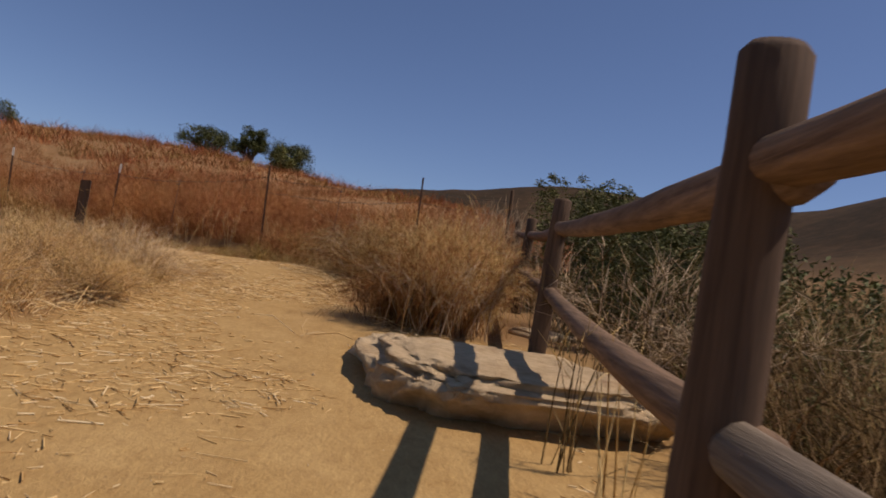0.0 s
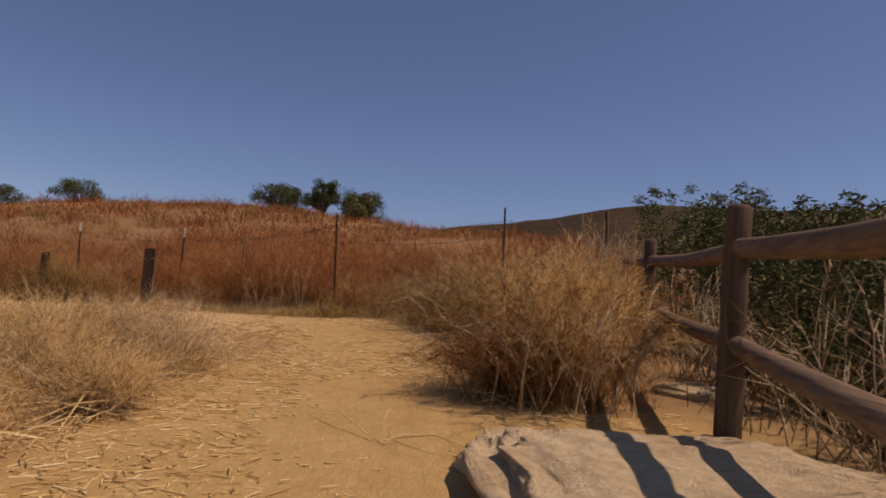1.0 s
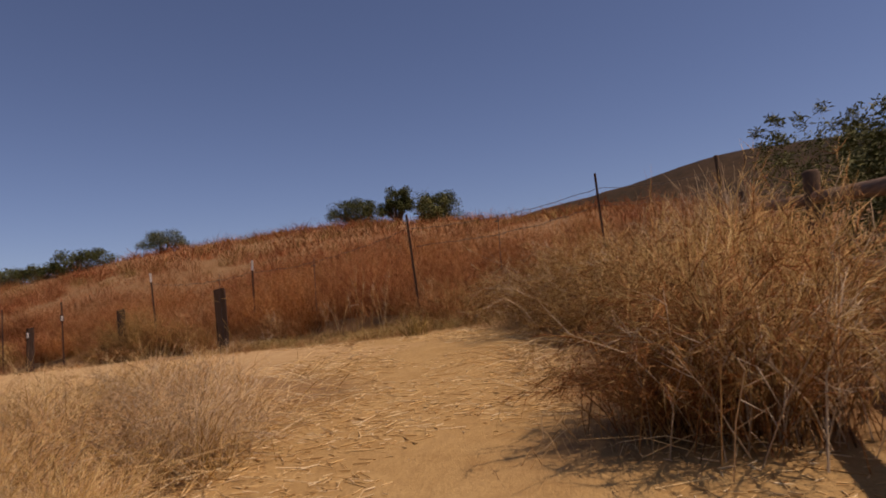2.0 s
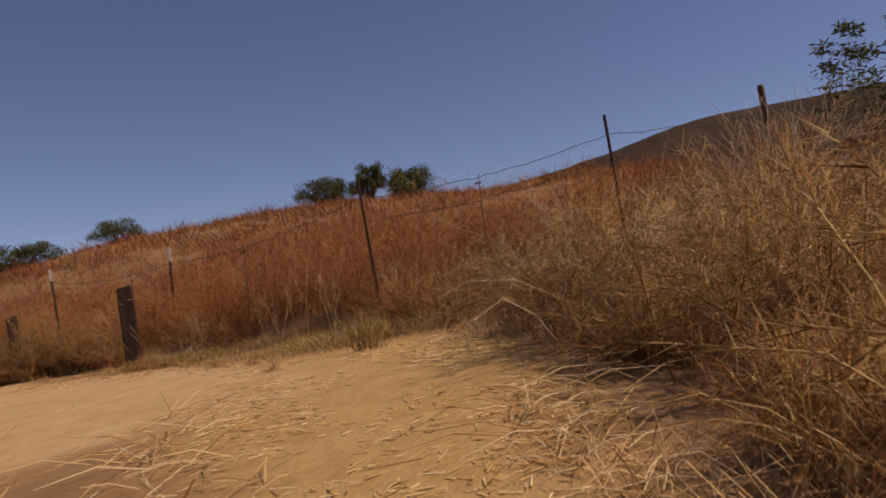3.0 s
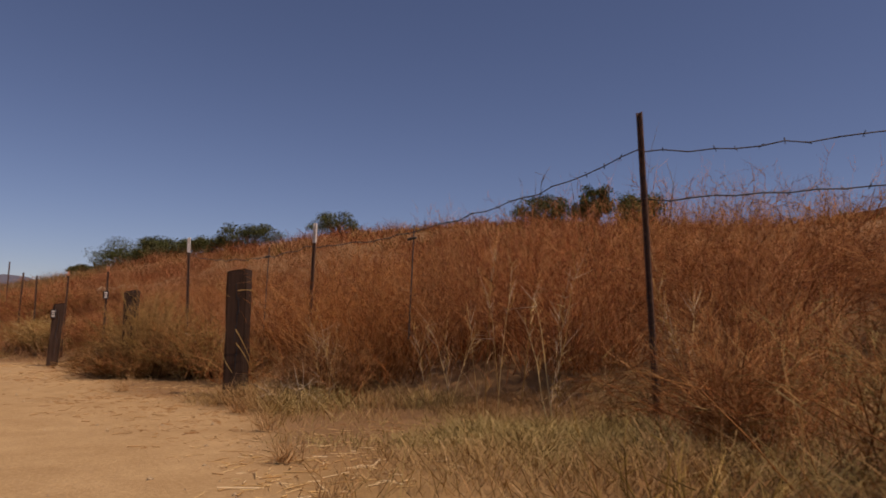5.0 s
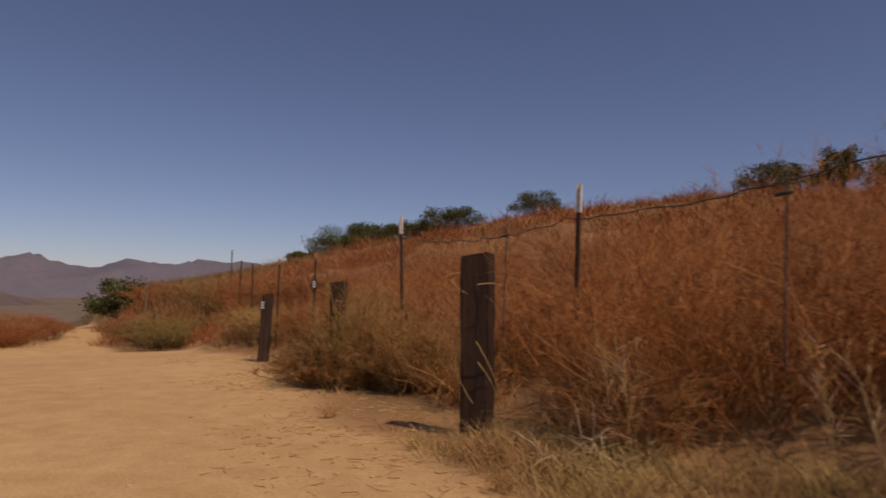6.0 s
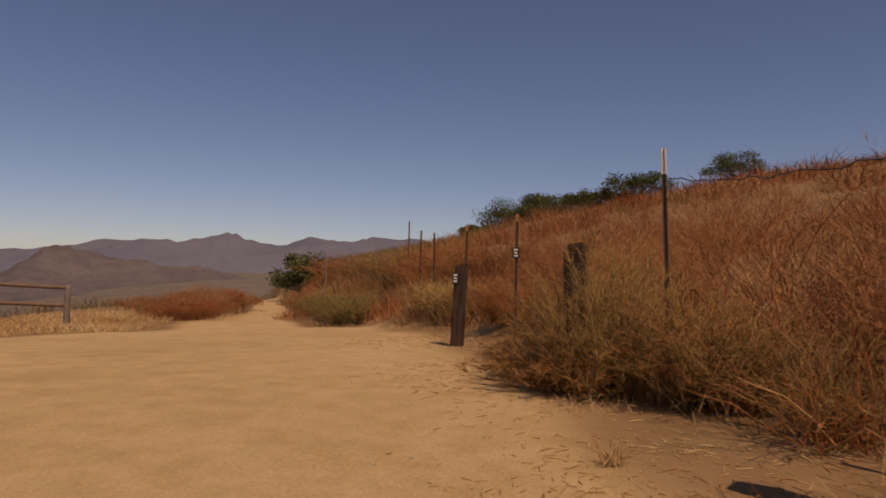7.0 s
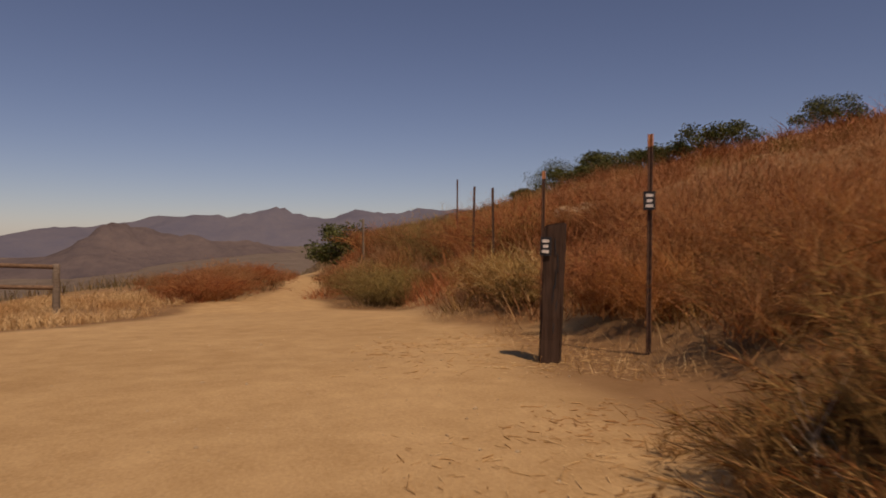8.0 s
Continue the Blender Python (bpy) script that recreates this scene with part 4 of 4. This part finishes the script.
leafy("green_bush", 6.18, 9.02, 2.0, 2.3, 7000, 0.10, M_LEAF, 6, "dense dark green bush below the log fence", "bush", 30, 0.03, 0.05)
leafy("green_bush", 5.98, 4.20, 1.8, 1.5, 7000, 0.09, M_LEAF, 7, "dense dark green bush below the log fence", "bush", 30, 0.03, 0.05)

# trees and bushes along the ridge
OAK = "dark green oak standing on the dry ridge"
leafy("oak_tree", -15.55, 52.5, 1.45, 2.75, 9000, 0.12, M_LEAF, 11, "open-crowned dark green oak on the dry ridge", "tree", 30, 0.09, 0.34, 0.3)
leafy("oak_tree", -12.9, 53.3, 2.15, 2.35, 10000, 0.12, M_LEAF, 12, OAK, "tree", 60, 0.06, 0.03, 0.3)
leafy("oak_tree", -17.9, 49.5, 1.95, 1.75, 9000, 0.11, M_LEAF, 13, OAK, "tree", 54, 0.05, 0.03, 0.3)
leafy("ridge_bush", -10.45, 43.5, 1.15, 1.5, 1600, 0.16, M_SUN_LEAF, 14, "yellow-green bush on the dry ridge", "bush", 16, 0.05, 0.1, 0.3)
for k, (x, y, r, h) in enumerate([(-26.0, 38.4, 1.9, 1.2), (-26.7, 32.5, 1.5, 1.0), (-28.4, 31.6, 1.3, 0.8), (-30.7, 31.0, 1.7, 1.0), (-33.2, 30.9, 1.7, 0.9), (-36.0, 30.5, 1.3, 0.55), (-40.9, 36.8, 2.8, 1.8), (-35.8, 35.3, 2.2, 1.3)]):
    leafy("ridge_bush", x, y, r, h, 6500, 0.085, M_LEAF, 15 + k, "dark green evergreen bush on the dry hillside", "bush", 30, 0.04, 0.04, 0.3)
leafy("round_bush", -37.6, 21.2, 1.5, 1.75, 5200, 0.13, M_LEAF, 30, "round dark green bush beside the trail", "bush", 30, 0.06, 0.05, 0.3)
leafy("round_bush", -43.4, 17.4, 1.2, 1.1, 1800, 0.13, M_LEAF, 31, "small dark green bush at the valley edge", "bush", 16, 0.04, 0.05, 0.3)
leafy("round_bush", -26.3, 7.6, 1.5, 1.5, 2200, 0.13, M_LEAF, 32, "dark green bush behind the far log fence", "bush", 20, 0.05, 0.05, 0.3)


# ---- grass and brush that nobody could count ----
def scatter(count, x0, x1, y0, y1, keep, seed):
    """Ground points in a box, kept with the chance that keep() gives them."""
    g = np.random.default_rng(seed)
    x, y = g.uniform(x0, x1, count), g.uniform(y0, y1, count)
    ok = g.uniform(0, 1, count) < keep(x, y)
    x, y = x[ok], y[ok]
    return np.stack([x, y, land(x, y) - 0.01], 1), g


def grass(name, pts, g, low, high, width, lean, mat, label, tall=None, category="grass"):
    n = len(pts)
    h = g.uniform(low, high, n) * (1 if tall is None else tall(pts[:, 0], pts[:, 1]))
    v, q, t = blades(pts, h, width * g.uniform(0.6, 1.4, n), lean * g.uniform(0.3, 1.3, n), g)
    tagged(mesh_ob(name, arrays_mesh(name, v, q, t), mat), label, category, "", "stuff")


def bare(x, y):
    return np.clip(1 - 1.15 * road_mask(x, y) - straw_mask(x, y) * 1.1, 0, 1)


def patch(x, y, scale, seed, sharp=1.5):
    return np.clip(0.55 + sharp * 0.5 * waves(x, y, scale, seed), 0, 1)


def above(x, y):
    return y - fence_y(x)


def slope_side(x, y):
    return smoothstep(1.15, 1.6, x + 0.02 * (y - 8) - 0.045 * y + 0.25)


def left_meadow(x, y):
    clear = smoothstep(0.25, -0.25, x) + smoothstep(5.0, 5.4, y)          # open ground round the boulder
    return bare(x, y) * (above(x, y) < -0.6) * patch(x, y, 1.3, 21, 2.2) * (x < 1.15) * np.clip(clear, 0, 1) * np.maximum(smoothstep(8.0, 7.3, y), x > -1.6) * (1 - smoothstep(6.0, 6.5, y) * smoothstep(-3.3, -2.9, x) * (x < -1.4))


def open_road(x, y):
    """Where the grass ends and the road opens out."""
    return smoothstep(0.0, -0.45, y - 5.5 + (x + 1.2) * 0.95) + (x > -1.3)


def tuft(x, y):
    return 0.30 + 0.95 * patch(x, y, 1.3, 21, 2.0) * bare(x, y)


p, g = scatter(100000, -7.5, 1.2, 1.0, 11.5, lambda x, y: left_meadow(x, y) * open_road(x, y), 71)
grass("dry_grass", p, g, 0.10, 0.36, 0.0034, 1.6, M_TAN, "fine tan dry grass beside the path", tuft)
p, g = scatter(60000, -5.0, -0.9, 2.6, 8.0, lambda x, y: bare(x, y) * open_road(x, y) * patch(x, y, 2.6, 22, 3.2) * 0.8 * np.where(x < -2.4, 1, y < 6.4), 72)
grass("dry_grass", p, g, 0.16, 0.48, 0.003, 1.6, M_STRAW, "tall pale dry grass clumps beside the path", lambda x, y: 0.30 + 0.80 * patch(x, y, 2.6, 22, 2.4))


def clumps(name, count, per, x0, x1, y0, y1, keep, size, height, width, mat, label, seed):
    """Rounded clumps of brush: blades that fan out of each clump's middle."""
    c, g = scatter(count, x0, x1, y0, y1, keep, seed)
    n = len(c)
    rad = size * g.uniform(0.55, 1.35, n)
    tall = height * g.uniform(0.5, 1.25, n)
    who = np.repeat(np.arange(n), per)
    d = np.sqrt(g.uniform(0, 1, n * per))
    a = g.uniform(0, 2 * math.pi, n * per)
    x, y = c[who, 0] + np.cos(a) * d * rad[who] * 0.62, c[who, 1] + np.sin(a) * d * rad[who] * 0.62
    base = np.stack([x, y, land(x, y) - 0.01], 1)
    h = tall[who] * (1.05 - 0.62 * d ** 2) * g.uniform(0.55, 1.1, n * per)
    v, q, t = blades(base, h, width * g.uniform(0.6, 1.4, n * per), 0.45 + 1.25 * d * g.uniform(0.4, 1.4, n * per), g, a + g.normal(0, 1.3, n * per))
    tagged(mesh_ob(name, arrays_mesh(name, v, q, t), mat), label, "brush", "", "stuff")


def low_hill(x, y):
    return bare(x, y) * smoothstep(-0.1, 0.7, above(x, y) + 1.3 * smoothstep(-13, -16, x)) * smoothstep(15, 9, above(x, y))


def high_hill(x, y):
    return smoothstep(8, 13, above(x, y)) * np.exp(-np.clip(above(x, y) - 10, 0, 80) / 30)


p, g = scatter(180000, -31, 4, 11.2, 30, lambda x, y: low_hill(x, y) * np.exp(-np.clip(above(x, y), 0, 20) / 8) * patch(x, y, 0.9, 23, 1.6), 73)
grass("hillside_brush", p, g, 0.15, 0.52, 0.0046, 1.8, M_RED, "rust-red and tan dry brush covering the hillside", lambda x, y: 0.30 + 0.80 * patch(x, y, 0.7, 24, 1.6) * smoothstep(-0.6, 1.2, above(x, y)))
clumps("rust_brush", 3700, 70, -31, 4, 11.6, 30, lambda x, y: low_hill(x, y) * patch(x, y, 0.55, 35, 2.2) * np.exp(-np.clip(above(x, y), 0, 20) / 9), 0.55, 0.85, 0.0065, M_RED, "rounded rust-red brush clumps on the hillside", 91)
clumps("olive_brush", 1900, 76, -31, 3, 11.6, 30, lambda x, y: low_hill(x, y) * patch(x, y, 0.5, 36, 2.6) * np.exp(-np.clip(above(x, y), 0, 20) / 8) * (0.25 + 0.75 * smoothstep(-10, -14, x)), 0.5, 0.65, 0.0065, M_OLIVE_BRUSH, "olive-gold brush clumps on the hillside", 92)
p, g = scatter(125000, -60, 12, 18, 75, lambda x, y: high_hill(x, y) * patch(x, y, 0.45, 25, 1.6), 74)
grass("hillside_brush", p, g, 0.15, 0.42, 0.015, 1.7, M_RED, "rust-red dry brush on the upper hillside", lambda x, y: 0.40 + 0.85 * patch(x, y, 0.5, 26, 1.8))
clumps("rust_brush", 4600, 34, -60, 12, 18, 75, lambda x, y: high_hill(x, y) * patch(x, y, 0.30, 37, 2.4), 0.95, 0.85, 0.022, M_RED, "rounded rust-red brush clumps on the upper hillside", 93)
clumps("olive_brush", 1500, 34, -60, 12, 18, 75, lambda x, y: high_hill(x, y) * patch(x, y, 0.25, 38, 2.6), 0.9, 0.6, 0.022, M_OLIVE_BRUSH, "olive-gold brush clumps on the upper hillside", 94)
clumps("rust_brush", 700, 120, -42, -25, 12, 24, lambda x, y: bare(x, y) * patch(x, y, 0.6, 39, 2.2) * (above(x, y) < 0.5) * (y > 12.8), 0.7, 0.5, 0.009, M_RED, "rust-red brush clumps beside the far trail", 95)
p, g = scatter(100000, 1.0, 16, -4, 22, lambda x, y: slope_side(x, y) * patch(x, y, 0.8, 27, 1.6) * np.exp(-np.clip(x - 2, 0, 20) / 8) * smoothstep(0.15, 0.7, np.hypot(x - 0.6, (y - 3.6) * 0.7) - 0.9), 75)
grass("creek_brush", p, g, 0.15, 0.60, 0.007, 0.9, M_SLOPE, "olive and brown brush on the slope to the creek")
clumps("tan_brush", 420, 80, -8.5, -1.9, 5.2, 7.7, lambda x, y: bare(x, y) * open_road(x, y) * np.where(x < -2.4, y < 7.6, y < 6.3), 0.45, 0.46, 0.004, M_TAN, "tan brush clumps at the back of the grass", 96)
clumps("tan_brush", 90, 90, -9.1, -7.2, 14.5, 15.8, lambda x, y: patch(x, y, 1.6, 51, 2.4), 0.45, 0.60, 0.0045, M_TAN, "pale dry grass on the bank behind the wire fence", 97)
p, g = scatter(80000, -6.2, -0.9, 9.9, 12.4, lambda x, y: bare(x, y) * smoothstep(-2.7, -1.2, above(x, y)) * np.clip(0.10 + patch(x, y, 2.4, 40, 3.0) * patch(x, y, 0.9, 42, 2.2), 0, 1), 83)
grass("verge_grass", p, g, 0.04, 0.20, 0.0030, 1.7, M_VERGE, "short olive and tan grass at the foot of the brush", lambda x, y: 0.5 + 0.9 * patch(x, y, 2.4, 41, 1.8))
p, g = scatter(85000, -27, 1, 9.0, 18.6, lambda x, y: bare(x, y) * smoothstep(-3.2, -0.8, above(x, y)) * smoothstep(0.9, 0.2, above(x, y)) * patch(x, y, 1.8, 28, 2.2), 76)
grass("verge_grass", p, g, 0.04, 0.17, 0.0030, 1.6, M_TAN, "short tan grass along the road edge", lambda x, y: 1 + 1.0 * smoothstep(-4.6, -3.2, x) * patch(x, y, 1.5, 33, 1.8))
p, g = scatter(100000, -30, -14.5, 5.0, 14.5, lambda x, y: bare(x, y) * (y < np.interp(x, [-32, -25.5, -17.3, -15.9, -14], [17.6, 13.4, 11.0, 9.2, 8.5])) * patch(x, y, 0.9, 29, 1.6) * 0.75, 77)
grass("verge_grass", p, g, 0.10, 0.28, 0.006, 1.5, M_TAN, "tan grass strip at the valley edge")
p, g = scatter(45000, -85, -28, 2, 34, lambda x, y: bare(x, y) * patch(x, y, 0.5, 30, 1.8), 78)
grass("valley_edge_brush", p, g, 0.2, 0.6, 0.02, 0.8, M_SLOPE, "olive and rust brush falling to the valley")

# straw lying on the trodden path
p, g = scatter(46000, -4.2, 1.2, -1.5, 11.0, lambda x, y: straw_mask(x, y) * patch(x, y, 2.2, 31, 2.8), 80)
n = len(p)
a = g.uniform(0, 6.283, n)
ln = np.clip(g.lognormal(-3.0, 0.55, n), 0.015, 0.22)
half = np.stack([np.cos(a) * ln, np.sin(a) * ln, g.normal(0, 0.05, n) * ln], 1) * 0.5
mid = p + np.array([0, 0, 0.013]) + g.normal(0, 0.003, (n, 3)) * np.array([0, 0, 1])
v, q = tubes(np.stack([mid - half, mid + half], 1), np.full((n, 2), 0.0026) * g.uniform(0.4, 1.4, n)[:, None])
tagged(mesh_ob("loose_straw", arrays_mesh("loose_straw", v, q), M_STRAW), "loose golden straw trodden into the path", "straw", "", "stuff")

# long stalks laid flat along the edges of the path
p, g = scatter(80000, -4.5, 0.4, 0.2, 8.4, lambda x, y: (straw_mask(x, y) > 0.02) * (straw_mask(x, y) < 0.9) * patch(x, y, 1.9, 34, 2.0) * 0.22, 82)
n = len(p)
a = g.uniform(0, 6.283, n)
ln = 0.10 + 0.45 * g.uniform(0, 1, n) ** 1.6
d = np.stack([np.cos(a), np.sin(a), np.abs(g.normal(0, 0.16, n))], 1) * ln[:, None]
p = p + np.array([0, 0, 0.02])
v, q = tubes(np.stack([p, p + d * 0.5 + np.stack([0 * ln, 0 * ln, 0.09 * ln], 1), p + d], 1), np.array([[0.0026, 0.0022, 0.001]]) * g.uniform(0.7, 1.4, n)[:, None])
tagged(mesh_ob("fallen_stalks", arrays_mesh("fallen_stalks", v, q), M_STRAW), "pale fallen stalks along the path edge", "straw", "", "stuff")

# broken twigs and chaff on the verge
p, g = scatter(90000, -14, -1.2, 8.8, 15.4, lambda x, y: smoothstep(-2.4, -1.0, above(x, y)) * smoothstep(0.3, -0.3, above(x, y)) * patch(x, y, 1.6, 44, 2.2) * 0.35, 86)
n = len(p)
a = g.uniform(0, 6.283, n)
ln = np.clip(g.lognormal(-3.3, 0.5, n), 0.010, 0.11)
half = np.stack([np.cos(a) * ln, np.sin(a) * ln, g.normal(0, 0.06, n) * ln], 1) * 0.5
mid = p + np.array([0, 0, 0.014])
v, q = tubes(np.stack([mid - half, mid + half], 1), np.full((n, 2), 0.0019) * g.uniform(0.4, 1.5, n)[:, None])
tagged(mesh_ob("chaff", arrays_mesh("chaff", v, q), M_TAN), "broken dry twigs and chaff on the verge", "litter", "", "stuff")

# small stones on the road
p, g = scatter(16000, -16, 1, -1, 15.0, lambda x, y: np.clip(road_mask(x, y) * (0.10 + 0.9 * smoothstep(-3.4, -1.4, above(x, y))) + 0.4 * straw_mask(x, y), 0, 1) * 0.30, 81)
n = len(p)
s = 0.005 + 0.012 * g.uniform(0, 1, n) ** 4
o = np.array([(1, 0, 0), (0, 1, 0), (-1, 0, 0), (0, -1, 0), (0, 0, 0.8), (0, 0, -0.5)])
v = p[:, None] + np.array([0, 0, 0.010]) + o[None] * s[:, None, None] * g.uniform(0.6, 1.3, (n, 6, 1))
f = np.array([(0, 1, 4), (1, 2, 4), (2, 3, 4), (3, 0, 4), (1, 0, 5), (2, 1, 5), (3, 2, 5), (0, 3, 5)])
tagged(mesh_ob("pebbles", arrays_mesh("pebbles", v, None, (np.arange(n)[:, None, None] * 6 + f[None]).reshape(-1, 3)), M_STONE), "small pale stones scattered on the road", "stones", "", "stuff")


# ---- mountains across the valley ----
def mountain_range(name, dist, depth, a0, a1, crest, foot, rough, mat, seed, label):
    """A range seen across the valley: bearings in degrees from +y over -x; crest(bearing) in metres."""
    na, nd = 260, 26
    A, D = np.meshgrid(np.linspace(a0, a1, na), np.linspace(-1, 1, nd), indexing="ij")
    R = dist + D * depth
    X, Y = -R * np.sin(np.radians(A)), R * np.cos(np.radians(A))
    ridge = 1 - np.abs(waves(X, Y, rough, seed, 5))
    Z = foot + (crest(A) - foot) * (1 - np.abs(D) ** 1.3) * (0.72 + 0.36 * np.clip(ridge, -0.2, 1))
    i = np.arange(A.size).reshape(A.shape)
    q = np.stack([i[:-1, :-1], i[:-1, 1:], i[1:, 1:], i[1:, :-1]], -1)
    tagged(mesh_ob(name, arrays_mesh(name, np.stack([X, Y, Z], -1), q, None, True), mat), label, "mountains", "", "structure")


# the far range carries its haze in the material's colour
mountain_range("mountain_range_far", 3300, 600, 35, 200, lambda a: np.interp(a, [35, 64, 67.5, 70.3, 74.5, 79, 82.4, 86, 90, 91.7, 96.5, 110, 200], [120, 136, 148, 172, 144, 116, 100, 84, 64, 70, 38, 60, 60]), -110, 0.004, M_RANGE_HAZED, 61, "grey mountains across the valley with haze in their colour")
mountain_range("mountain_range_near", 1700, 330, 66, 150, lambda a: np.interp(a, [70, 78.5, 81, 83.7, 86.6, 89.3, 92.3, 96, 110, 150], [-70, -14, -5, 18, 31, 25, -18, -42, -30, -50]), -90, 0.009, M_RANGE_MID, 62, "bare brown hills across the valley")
